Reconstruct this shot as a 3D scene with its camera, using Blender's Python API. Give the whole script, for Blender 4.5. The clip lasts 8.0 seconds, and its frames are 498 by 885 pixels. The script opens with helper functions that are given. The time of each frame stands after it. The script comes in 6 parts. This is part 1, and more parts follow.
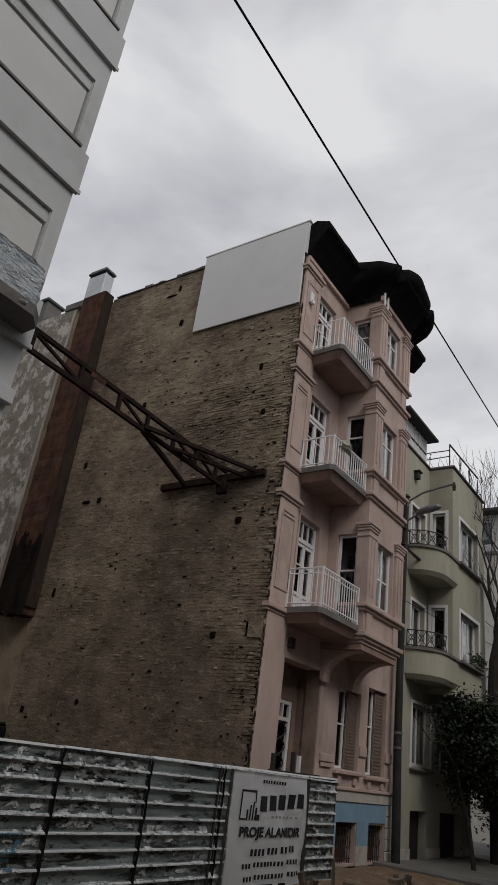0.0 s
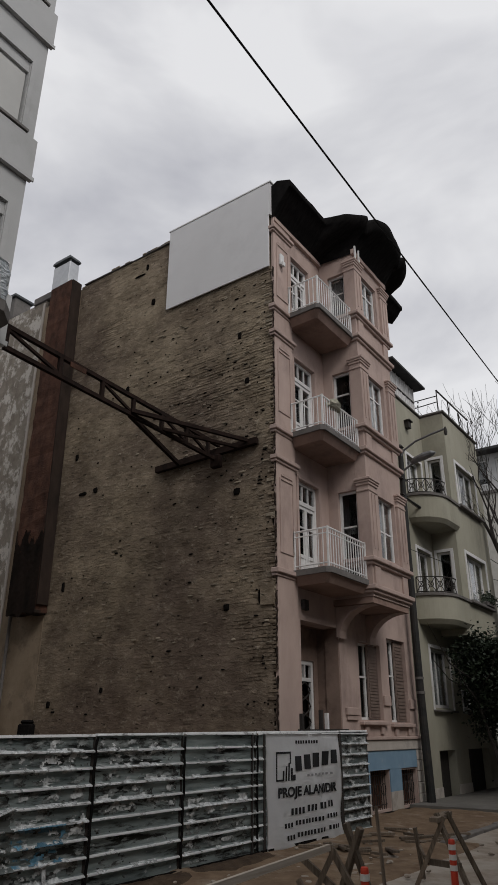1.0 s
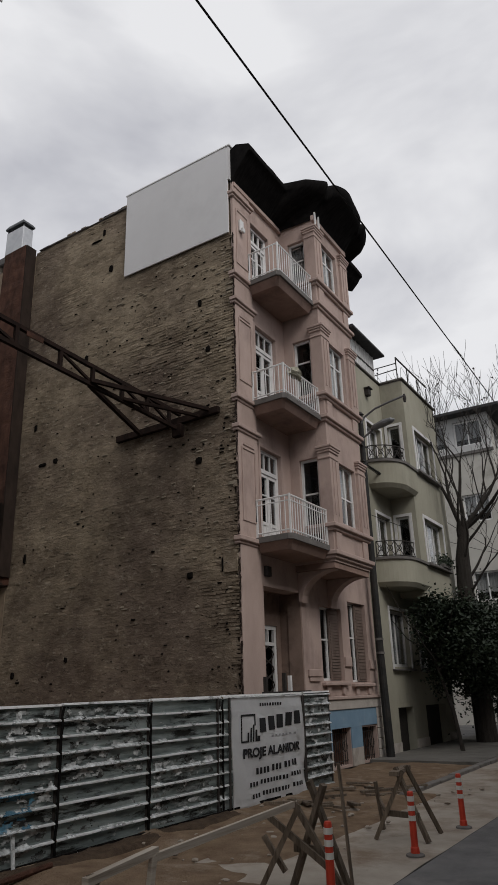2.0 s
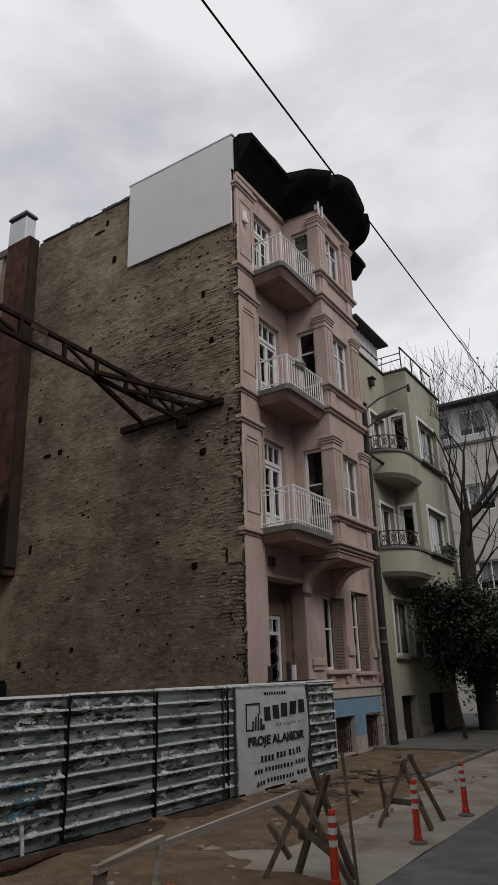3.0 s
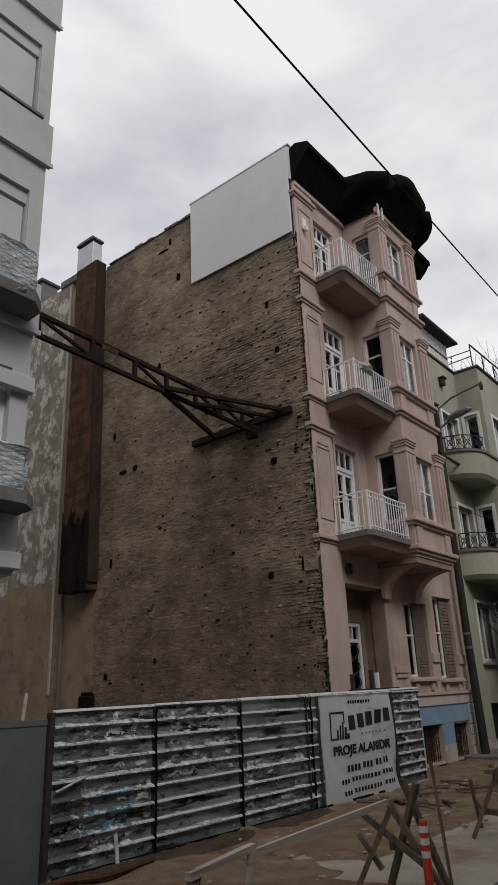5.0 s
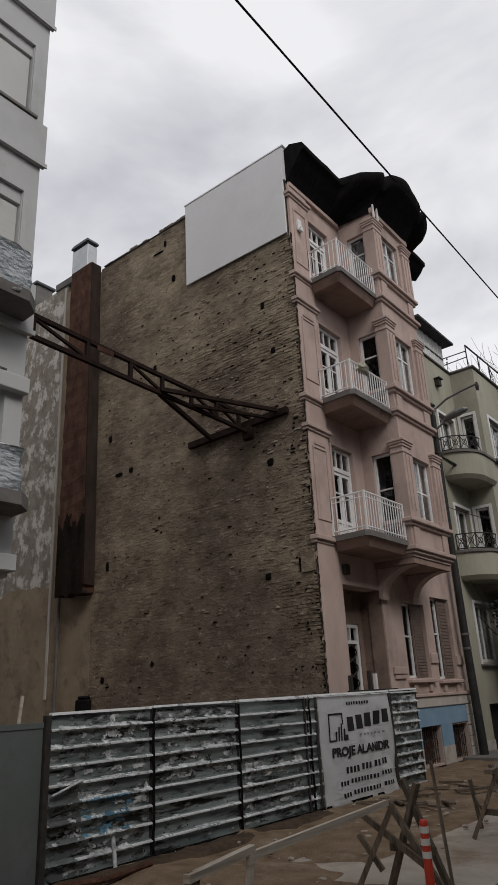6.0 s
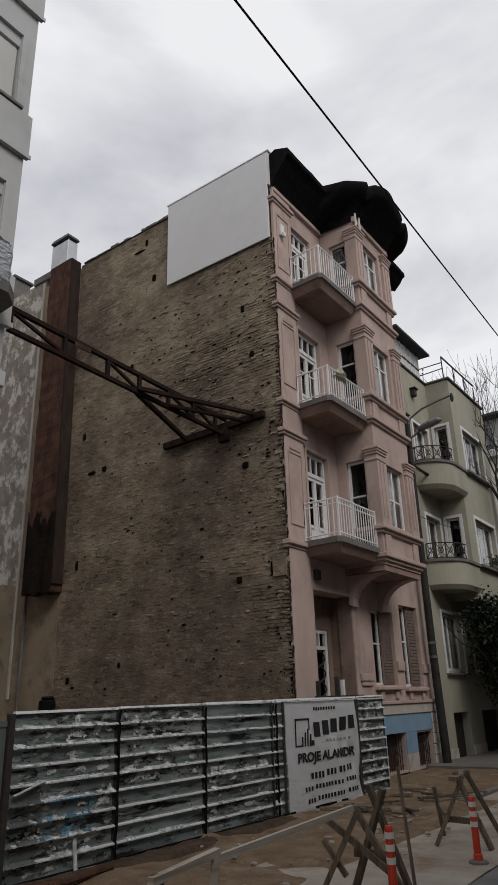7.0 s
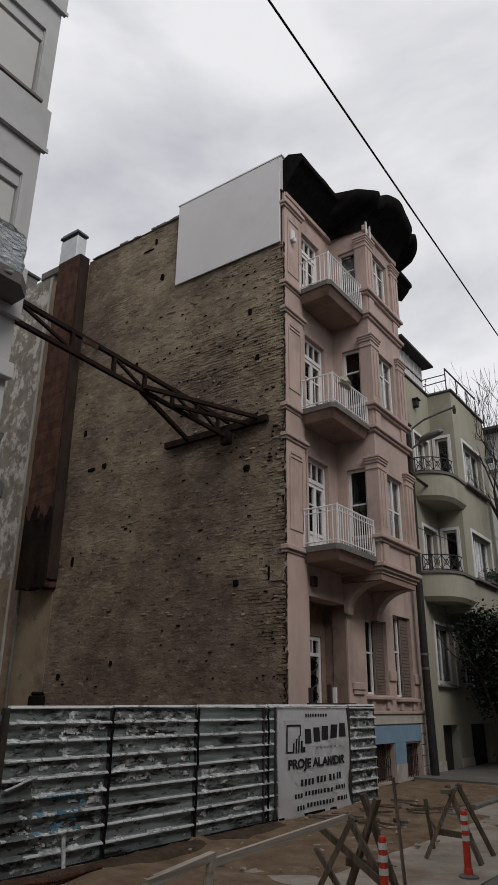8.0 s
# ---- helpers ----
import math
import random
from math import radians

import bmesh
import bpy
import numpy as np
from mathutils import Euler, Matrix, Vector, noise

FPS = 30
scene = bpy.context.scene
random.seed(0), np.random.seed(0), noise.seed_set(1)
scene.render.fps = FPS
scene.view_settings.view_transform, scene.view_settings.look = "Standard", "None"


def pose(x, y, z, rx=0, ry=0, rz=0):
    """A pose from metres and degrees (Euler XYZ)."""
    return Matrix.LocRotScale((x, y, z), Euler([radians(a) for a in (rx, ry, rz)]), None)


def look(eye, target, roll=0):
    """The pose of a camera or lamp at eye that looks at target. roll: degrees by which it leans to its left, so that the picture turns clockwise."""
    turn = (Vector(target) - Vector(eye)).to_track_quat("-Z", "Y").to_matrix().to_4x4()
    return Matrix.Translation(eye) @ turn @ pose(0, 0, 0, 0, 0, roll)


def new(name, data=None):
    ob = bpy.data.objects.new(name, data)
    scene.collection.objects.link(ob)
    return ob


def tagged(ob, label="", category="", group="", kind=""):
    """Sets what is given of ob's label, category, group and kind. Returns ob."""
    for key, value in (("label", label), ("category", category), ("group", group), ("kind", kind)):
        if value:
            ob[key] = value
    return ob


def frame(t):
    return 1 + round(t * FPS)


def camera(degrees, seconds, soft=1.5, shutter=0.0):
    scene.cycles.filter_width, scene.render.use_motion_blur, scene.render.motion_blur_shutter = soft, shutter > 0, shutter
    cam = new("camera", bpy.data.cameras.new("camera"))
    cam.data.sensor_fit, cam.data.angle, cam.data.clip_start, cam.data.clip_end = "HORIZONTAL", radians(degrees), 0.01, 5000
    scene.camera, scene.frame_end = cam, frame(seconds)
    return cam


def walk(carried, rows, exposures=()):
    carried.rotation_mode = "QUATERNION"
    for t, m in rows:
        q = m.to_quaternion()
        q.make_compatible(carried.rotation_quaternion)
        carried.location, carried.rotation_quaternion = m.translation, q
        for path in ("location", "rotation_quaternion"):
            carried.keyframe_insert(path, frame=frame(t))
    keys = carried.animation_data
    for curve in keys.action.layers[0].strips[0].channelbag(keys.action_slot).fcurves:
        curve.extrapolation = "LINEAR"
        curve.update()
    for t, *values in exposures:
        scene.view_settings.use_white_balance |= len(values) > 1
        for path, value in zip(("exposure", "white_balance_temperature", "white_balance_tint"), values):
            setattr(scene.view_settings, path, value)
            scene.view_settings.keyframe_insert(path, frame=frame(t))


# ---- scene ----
cam = camera(40.0, 8.0)
PATH = [
    (0, (8.174, -12.43, 1.833), (7.094, -10.976, 2.681), 8.1),
    (0.5, (8.11, -12.394, 1.829), (7.03, -10.923, 2.649), 1.8),
    (1, (8.089, -12.399, 1.818), (7.023, -10.895, 2.593), 0.2),
    (1.5, (8.088, -12.408, 1.816), (7.06, -10.855, 2.545), -0.9),
    (2.8, (8.11, -12.457, 1.867), (7.138, -10.835, 2.518), -2.2),
    (3, (8.119, -12.471, 1.866), (7.111, -10.873, 2.522), -1.7),
    (3.5, (8.138, -12.502, 1.864), (7.05, -10.961, 2.53), -1.5),
    (4, (8.146, -12.507, 1.865), (7.054, -10.972, 2.535), -1.6),
    (4.5, (8.15, -12.513, 1.863), (7.04, -10.993, 2.54), -1.8),
    (5, (8.142, -12.508, 1.857), (6.974, -11.037, 2.543), -2.4),
    (6.5, (8.069, -12.455, 1.813), (6.924, -10.973, 2.514), -3.2),
    (7, (8.036, -12.457, 1.804), (6.943, -10.938, 2.508), -1.7),
    (7.5, (7.985, -12.476, 1.802), (6.907, -10.949, 2.513), 0.8),
    (8, (7.927, -12.509, 1.803), (6.843, -10.988, 2.517), 0.7),
]
walk(cam, [(t, look(e, g, r)) for t, e, g, r in PATH], exposures=[(0, -0.3), (1, -0.21), (3, -0.12), (4.5, -0.05), (6.5, -0.05), (8, -0.1)])

# ---- light ----
world = bpy.data.worlds.new("overcast_sky")
scene.world = world
world.use_nodes = True
wn, wl = world.node_tree.nodes, world.node_tree.links
wn.clear()
w_out = wn.new("ShaderNodeOutputWorld")
w_bg = wn.new("ShaderNodeBackground")
w_sky = wn.new("ShaderNodeTexSky")
w_sky.sky_type = "NISHITA"
w_sky.sun_disc = False
w_sky.sun_elevation, w_sky.sun_rotation = radians(44), radians(117)
w_scale = wn.new("ShaderNodeMix")
w_scale.data_type, w_scale.blend_type = "RGBA", "MULTIPLY"
w_scale.inputs["Factor"].default_value = 1.0
w_scale.inputs["B"].default_value = (0.1, 0.1, 0.1, 1)
w_co = wn.new("ShaderNodeTexCoord")
w_map = wn.new("ShaderNodeMapping")
w_map.inputs["Scale"].default_value = (1.0, 1.0, 2.2)
w_map.inputs["Location"].default_value = (4.3, 1.7, 0.6)
w_noise = wn.new("ShaderNodeTexNoise")
w_noise.inputs["Scale"].default_value = 2.8
w_noise.inputs["Detail"].default_value = 5
w_noise.inputs["Roughness"].default_value = 0.5
w_noise.inputs["Distortion"].default_value = 0.25
w_ramp = wn.new("ShaderNodeValToRGB")
w_ramp.color_ramp.elements[0].position, w_ramp.color_ramp.elements[0].color = 0.33, (0.56, 0.565, 0.615, 1)
w_ramp.color_ramp.elements[1].position, w_ramp.color_ramp.elements[1].color = 0.63, (0.95, 0.95, 0.97, 1)
w_mix = wn.new("ShaderNodeMix")
w_mix.data_type = "RGBA"
w_mix.inputs["Factor"].default_value = 0.93
wl.new(w_co.outputs["Generated"], w_map.inputs["Vector"])
wl.new(w_map.outputs["Vector"], w_noise.inputs["Vector"])
wl.new(w_noise.outputs["Fac"], w_ramp.inputs["Fac"])
wl.new(w_sky.outputs["Color"], w_scale.inputs["A"])
wl.new(w_scale.outputs["Result"], w_mix.inputs["A"])
wl.new(w_ramp.outputs["Color"], w_mix.inputs["B"])
wl.new(w_mix.outputs["Result"], w_bg.inputs["Color"])
wl.new(w_bg.outputs["Background"], w_out.inputs["Surface"])
w_bg.inputs["Strength"].default_value = 1.0

sun = new("sun", bpy.data.lights.new("sun", "SUN"))
sun.data.energy, sun.data.angle, sun.data.color = 1.4, radians(26), (1.0, 0.97, 0.93)
sun.matrix_world = look((24, -8, 31), (0, 4, 5))


# ---- materials ----
def mat(name, c1, c2, scale=6.0, rough=0.85, bump=0.3, metal=0.0, stain=None, stain_scale=0.5, stain_at=(0.52, 0.7),
        fine=60.0, tint=0.0, island=False, stretch=(1, 1, 1), spec=0.3, depth=0.01):
    """Two-scale procedural surface: c1 to c2 by noise, stains of another colour on top, fine relief."""
    m = bpy.data.materials.new(name)
    m.use_nodes = True
    nt = m.node_tree
    n, l = nt.nodes, nt.links
    bsdf = n["Principled BSDF"]
    co = n.new("ShaderNodeTexCoord")
    mp = n.new("ShaderNodeMapping")
    mp.inputs["Scale"].default_value = stretch
    l.new(co.outputs["Object"], mp.inputs["Vector"])
    n1 = n.new("ShaderNodeTexNoise")
    n1.inputs["Scale"].default_value, n1.inputs["Detail"].default_value, n1.inputs["Roughness"].default_value = scale, 7, 0.65
    l.new(mp.outputs["Vector"], n1.inputs["Vector"])
    r1 = n.new("ShaderNodeValToRGB")
    r1.color_ramp.elements[0].position, r1.color_ramp.elements[1].position = 0.3, 0.7
    r1.color_ramp.elements[0].color, r1.color_ramp.elements[1].color = (*c1, 1), (*c2, 1)
    l.new(n1.outputs["Fac"], r1.inputs["Fac"])
    colour = r1.outputs["Color"]
    if stain:
        n2 = n.new("ShaderNodeTexNoise")
        n2.inputs["Scale"].default_value, n2.inputs["Detail"].default_value, n2.inputs["Roughness"].default_value = stain_scale, 8, 0.7
        l.new(mp.outputs["Vector"], n2.inputs["Vector"])
        r2 = n.new("ShaderNodeMapRange")
        r2.inputs["From Min"].default_value, r2.inputs["From Max"].default_value = stain_at
        l.new(n2.outputs["Fac"], r2.inputs["Value"])
        mx = n.new("ShaderNodeMix")
        mx.data_type = "RGBA"
        l.new(r2.outputs["Result"], mx.inputs["Factor"])
        l.new(colour, mx.inputs["A"])
        mx.inputs["B"].default_value = (*stain, 1)
        colour = mx.outputs["Result"]
    if tint:
        hs = n.new("ShaderNodeHueSaturation")
        if island:
            src = n.new("ShaderNodeNewGeometry").outputs["Random Per Island"]
        else:
            src = n.new("ShaderNodeObjectInfo").outputs["Random"]
        rr = n.new("ShaderNodeMapRange")
        rr.inputs["To Min"].default_value, rr.inputs["To Max"].default_value = 1 - tint, 1 + tint
        l.new(src, rr.inputs["Value"])
        l.new(rr.outputs["Result"], hs.inputs["Value"])
        l.new(colour, hs.inputs["Color"])
        colour = hs.outputs["Color"]
    l.new(colour, bsdf.inputs["Base Color"])
    bsdf.inputs["Roughness"].default_value = rough
    bsdf.inputs["Metallic"].default_value = metal
    bsdf.inputs["Specular IOR Level"].default_value = spec
    if bump:
        nf = n.new("ShaderNodeTexNoise")
        nf.inputs["Scale"].default_value, nf.inputs["Detail"].default_value = fine, 6
        l.new(mp.outputs["Vector"], nf.inputs["Vector"])
        add = n.new("ShaderNodeMath")
        add.operation = "ADD"
        l.new(nf.outputs["Fac"], add.inputs[0])
        l.new(n1.outputs["Fac"], add.inputs[1])
        bp = n.new("ShaderNodeBump")
        bp.inputs["Strength"].default_value, bp.inputs["Distance"].default_value = bump, depth
        l.new(add.outputs["Value"], bp.inputs["Height"])
        l.new(bp.outputs["Normal"], bsdf.inputs["Normal"])
    return m


def weathered_wall(name, tint=0.0, island=False):
    """Old brick under thin worn mortar: broad washes, mottling, dark pits and pale dabs drawn out along the courses."""
    m = bpy.data.materials.new(name)
    m.use_nodes = True
    n, l = m.node_tree.nodes, m.node_tree.links
    bsdf = n["Principled BSDF"]
    pos = n.new("ShaderNodeNewGeometry")

    def cloud(scale, detail, rough, stretch=(1, 1, 1), offset=0.0):
        mp = n.new("ShaderNodeMapping")
        mp.inputs["Scale"].default_value = stretch
        mp.inputs["Location"].default_value = (offset, offset, offset)
        t = n.new("ShaderNodeTexNoise")
        t.inputs["Scale"].default_value, t.inputs["Detail"].default_value, t.inputs["Roughness"].default_value = scale, detail, rough
        l.new(pos.outputs["Position"], mp.inputs["Vector"])
        l.new(mp.outputs["Vector"], t.inputs["Vector"])
        return t.outputs["Fac"]

    def between(value, lo, hi, to_lo=0.0, to_hi=1.0):
        r = n.new("ShaderNodeMapRange")
        for key, v in (("From Min", lo), ("From Max", hi), ("To Min", to_lo), ("To Max", to_hi)):
            r.inputs[key].default_value = v
        l.new(value, r.inputs["Value"])
        return r.outputs["Result"]

    def blend(factor, a, b, kind="MIX"):
        mx = n.new("ShaderNodeMix")
        mx.data_type, mx.blend_type = "RGBA", kind
        if isinstance(factor, float):
            mx.inputs["Factor"].default_value = factor
        else:
            l.new(factor, mx.inputs["Factor"])
        for key, v in (("A", a), ("B", b)):
            if isinstance(v, tuple):
                mx.inputs[key].default_value = (*v, 1)
            else:
                l.new(v, mx.inputs[key])
        return mx.outputs["Result"]

    wash = cloud(0.24, 4, 0.55, offset=3.1)
    mottle = cloud(1.0, 10, 0.74, (1, 1, 1.3))
    grit = cloud(5.0, 7, 0.74, (1, 1, 1.9), 7.7)
    pits = cloud(7.0, 3, 0.6, (1, 1, 2.6), 1.9)
    colour = blend(between(wash, 0.4, 0.6), (0.19, 0.147, 0.115), (0.335, 0.273, 0.196))
    colour = blend(between(mottle, 0.38, 0.6), blend(1.0, colour, (0.52, 0.5, 0.49), "MULTIPLY"), colour)
    colour = blend(between(grit, 0.55, 0.75, 0.0, 0.7), colour, (0.48, 0.42, 0.335))
    colour = blend(between(grit, 0.44, 0.30, 0.0, 0.6), colour, (0.115, 0.088, 0.066))
    # pits go near black: the shade inside them is put into the colour
    colour = blend(between(pits, 0.355, 0.285, 0.0, 0.9), colour, (0.04, 0.03, 0.024))
    if tint:
        hs = n.new("ShaderNodeHueSaturation")
        src = pos.outputs["Random Per Island"] if island else n.new("ShaderNodeObjectInfo").outputs["Random"]
        l.new(between(src, 0.0, 1.0, 1 - tint, 1 + tint), hs.inputs["Value"])
        l.new(colour, hs.inputs["Color"])
        colour = hs.outputs["Color"]
    l.new(colour, bsdf.inputs["Base Color"])
    bsdf.inputs["Roughness"].default_value = 0.95
    bsdf.inputs["Specular IOR Level"].default_value = 0.08
    height = n.new("ShaderNodeMath")
    height.operation = "ADD"
    l.new(grit, height.inputs[0])
    l.new(between(pits, 0.355, 0.285, 0.0, -0.8), height.inputs[1])
    bp = n.new("ShaderNodeBump")
    bp.inputs["Strength"].default_value, bp.inputs["Distance"].default_value = 1.0, 0.045
    l.new(height.outputs["Value"], bp.inputs["Height"])
    l.new(bp.outputs["Normal"], bsdf.inputs["Normal"])
    return m


M_BRICK = weathered_wall("old_brick", 0.26, True)
M_BRICK_OB = weathered_wall("old_brick_single", 0.26)
M_MORTAR = weathered_wall("smeared_mortar")
M_PINK = mat("pink_plaster", (0.395, 0.298, 0.26), (0.5, 0.385, 0.34), 1.3, 0.85, 0.35, stain=(0.27, 0.2, 0.18), stain_scale=1.1, stain_at=(0.5, 0.74), stretch=(1, 1, 0.5), spec=0.2)
M_PINKTRIM = mat("pink_moulding", (0.38, 0.284, 0.248), (0.48, 0.37, 0.328), 2.5, 0.85, 0.35, stain=(0.30, 0.24, 0.22), stain_scale=1.5, stain_at=(0.55, 0.75), spec=0.2)
M_PANEL = mat("grey_white_sheet", (0.62, 0.61, 0.61), (0.67, 0.66, 0.66), 0.7, 0.6, 0.05, stain=(0.58, 0.57, 0.57), stain_scale=0.4, spec=0.3)
M_EAVE = mat("blackened_eave_boards", (0.005, 0.0048, 0.0048), (0.016, 0.0145, 0.014), 4.0, 0.95, 0.5, stretch=(1, 4, 1), spec=0.03)
M_SLAB = mat("weathered_grey_concrete", (0.1, 0.092, 0.087), (0.2, 0.187, 0.177), 3.0, 0.9, 0.5, stain=(0.07, 0.064, 0.06), stain_scale=1.5, spec=0.2)
M_WHITEPAINT = mat("white_painted_metal", (0.66, 0.65, 0.64), (0.76, 0.75, 0.74), 8.0, 0.55, 0.1, stain=(0.48, 0.45, 0.42), stain_scale=3, stain_at=(0.6, 0.8))
M_WOODWHITE = mat("white_painted_wood", (0.62, 0.61, 0.60), (0.74, 0.73, 0.72), 6.0, 0.6, 0.15, stain=(0.45, 0.43, 0.41), stain_scale=2, stain_at=(0.6, 0.8))
M_CURTAIN = mat("pale_curtain", (0.50, 0.49, 0.48), (0.62, 0.61, 0.60), 9.0, 0.95, 0.4, stretch=(8, 8, 0.4), fine=20, depth=0.03)
# near black that stands in for shade, in unlit rooms and wall holes
M_DARK = mat("shade_black", (0.006, 0.0055, 0.005), (0.014, 0.012, 0.011), 2.0, 1.0, 0.1, spec=0.0)
M_BLUE = mat("blue_paint", (0.16, 0.26, 0.36), (0.22, 0.33, 0.43), 2.0, 0.8, 0.25, stain=(0.33, 0.37, 0.40), stain_scale=1.6, stain_at=(0.58, 0.75))
M_BAND = mat("cream_stone_band", (0.40, 0.36, 0.32), (0.50, 0.46, 0.42), 2.5, 0.85, 0.35, stain=(0.28, 0.25, 0.22), stain_scale=1.2)
M_IRON = mat("dark_iron", (0.02, 0.018, 0.017), (0.045, 0.038, 0.033), 12.0, 0.7, 0.3)
M_RUST = mat("rusty_steel", (0.011, 0.008, 0.007), (0.032, 0.019, 0.015), 6.0, 0.9, 0.5, stain=(0.014, 0.011, 0.01), stain_scale=2.0, spec=0.08)
M_STACK = mat("rust_brown_render", (0.046, 0.025, 0.019), (0.125, 0.062, 0.043), 4.0, 0.95, 1.0, stain=(0.035, 0.023, 0.018), stain_scale=0.7, stain_at=(0.55, 0.7), stretch=(1, 1, 0.5), depth=0.03, spec=0.1)
M_OLDPLASTER = mat("peeling_plaster", (0.2, 0.172, 0.142), (0.37, 0.325, 0.275), 3.2, 0.95, 1.0, stain=(0.62, 0.58, 0.53), stain_scale=2.1, stain_at=(0.5, 0.57), stretch=(1, 1, 0.75), depth=0.04, spec=0.1)
M_BROWNPATCH = mat("brown_smooth_render", (0.21, 0.16, 0.112), (0.33, 0.262, 0.19), 1.3, 0.95, 0.6, stain=(0.14, 0.108, 0.082), stain_scale=1.6, spec=0.1)
M_FLUE = mat("galvanised_flue_metal", (0.45, 0.46, 0.48), (0.56, 0.57, 0.58), 4.0, 0.5, 0.1, metal=0.4)
M_FLUECAP = mat("dark_flue_cap", (0.05, 0.055, 0.06), (0.10, 0.105, 0.11), 5.0, 0.6, 0.2, metal=0.3)
M_WHITEWALL = mat("white_grey_facade_paint", (0.43, 0.43, 0.425), (0.50, 0.50, 0.495), 0.8, 0.8, 0.15, stain=(0.36, 0.36, 0.35), stain_scale=0.5, spec=0.2)
M_SHUTTER = mat("cream_closed_shutter", (0.47, 0.465, 0.445), (0.53, 0.525, 0.50), 0.8, 0.6, 0.08, stain=(0.41, 0.40, 0.38), stain_scale=0.7)
M_PLASTIC = mat("crumpled_plastic_sheet", (0.5, 0.56, 0.6), (0.9, 0.92, 0.93), 5.0, 0.1, 0.8, stain=(0.3, 0.36, 0.41), stain_scale=4.0, stain_at=(0.54, 0.66), stretch=(1, 1, 2.5), fine=9, depth=0.08, spec=0.8)
M_OLIVE = mat("olive_beige_render", (0.3, 0.285, 0.225), (0.385, 0.366, 0.295), 0.9, 0.9, 0.4, stain=(0.25, 0.235, 0.19), stain_scale=0.6, stretch=(1, 1, 0.5), spec=0.15)
M_PALEWALL = mat("pale_render", (0.40, 0.385, 0.35), (0.50, 0.48, 0.44), 0.7, 0.9, 0.4, stain=(0.30, 0.285, 0.25), stain_scale=0.5, spec=0.15)
# dark grey for the unseen blocking wall, to keep its bounce low
M_BLOCKWALL = mat("dark_blocking_grey", (0.11, 0.105, 0.098), (0.18, 0.172, 0.16), 0.8, 0.9, 0.3, stain=(0.08, 0.075, 0.07), stain_scale=0.5, spec=0.15)
M_ROOFDARK = mat("dark_roof_sheet", (0.03, 0.03, 0.032), (0.06, 0.06, 0.062), 3.0, 0.8, 0.3)
# worn zinc, near white: the sky's highlight on ridges and rail is in the colour
M_ZINC = mat("worn_highlit_zinc", (0.78, 0.79, 0.79), (0.95, 0.96, 0.96), 4.0, 0.3, 0.3, metal=0.0, stain=(0.16, 0.16, 0.155), stain_scale=5.0, stain_at=(0.56, 0.68), stretch=(1, 0.6, 2), fine=25)
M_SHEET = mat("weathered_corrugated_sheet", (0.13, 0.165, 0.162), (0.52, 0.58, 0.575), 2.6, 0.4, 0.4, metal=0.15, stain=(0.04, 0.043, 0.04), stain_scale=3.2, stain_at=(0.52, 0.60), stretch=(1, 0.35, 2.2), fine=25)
M_FLATSHEET = mat("dull_green_grey_sheet", (0.10, 0.115, 0.11), (0.14, 0.155, 0.15), 1.2, 0.6, 0.15, metal=0.2, stain=(0.085, 0.09, 0.085), stain_scale=0.8)
M_PAPER = mat("torn_poster_paper", (0.14, 0.15, 0.15), (0.76, 0.78, 0.78), 10.0, 0.9, 0.5, stain=(0.10, 0.10, 0.095), stain_scale=9.0, stain_at=(0.56, 0.66))
M_BLUEPAPER = mat("torn_blue_poster", (0.05, 0.13, 0.19), (0.10, 0.22, 0.30), 9.0, 0.8, 0.4, stain=(0.35, 0.37, 0.38), stain_scale=6, tint=0.3, island=True)
# poster grey, darkened with the shade between the ridges
M_DULLPAPER = mat("dull_grey_poster_layer", (0.055, 0.062, 0.06), (0.36, 0.385, 0.375), 9.0, 0.85, 0.5, stain=(0.028, 0.028, 0.026), stain_scale=7.0, stain_at=(0.48, 0.58), stretch=(1, 0.6, 1.6))
M_DARKEARTH = mat("dark_brown_earth", (0.05, 0.036, 0.027), (0.12, 0.086, 0.06), 4.0, 0.98, 1.0, fine=40, depth=0.04, spec=0.05)
M_BANNER = mat("white_banner_vinyl", (0.86, 0.86, 0.87), (0.92, 0.92, 0.93), 1.5, 0.5, 0.25, fine=6, depth=0.02)
M_INK = mat("black_print", (0.012, 0.012, 0.014), (0.02, 0.02, 0.022), 5.0, 0.6, 0.0)
M_GREYINK = mat("grey_print", (0.25, 0.25, 0.26), (0.32, 0.32, 0.33), 5.0, 0.6, 0.0)
M_TIMBER = mat("weathered_timber", (0.075, 0.056, 0.04), (0.21, 0.165, 0.122), 5.0, 0.85, 0.6, stretch=(6, 6, 0.8), tint=0.25)
M_PALETIMBER = mat("pale_sawn_timber", (0.36, 0.31, 0.25), (0.52, 0.46, 0.39), 6.0, 0.8, 0.4, stretch=(1, 0.2, 6), stain=(0.22, 0.18, 0.14), stain_scale=2)
M_RED = mat("red_orange_plastic", (0.50, 0.045, 0.025), (0.60, 0.07, 0.035), 8.0, 0.45, 0.1, stain=(0.36, 0.05, 0.035), stain_scale=6)
M_REFLECT = mat("white_reflective_band", (0.62, 0.60, 0.55), (0.72, 0.70, 0.65), 10.0, 0.35, 0.1)
M_ASPHALT = mat("worn_asphalt", (0.10, 0.098, 0.097), (0.175, 0.17, 0.165), 2.0, 0.9, 0.6, stain=(0.21, 0.2, 0.19), stain_scale=0.6, fine=120)
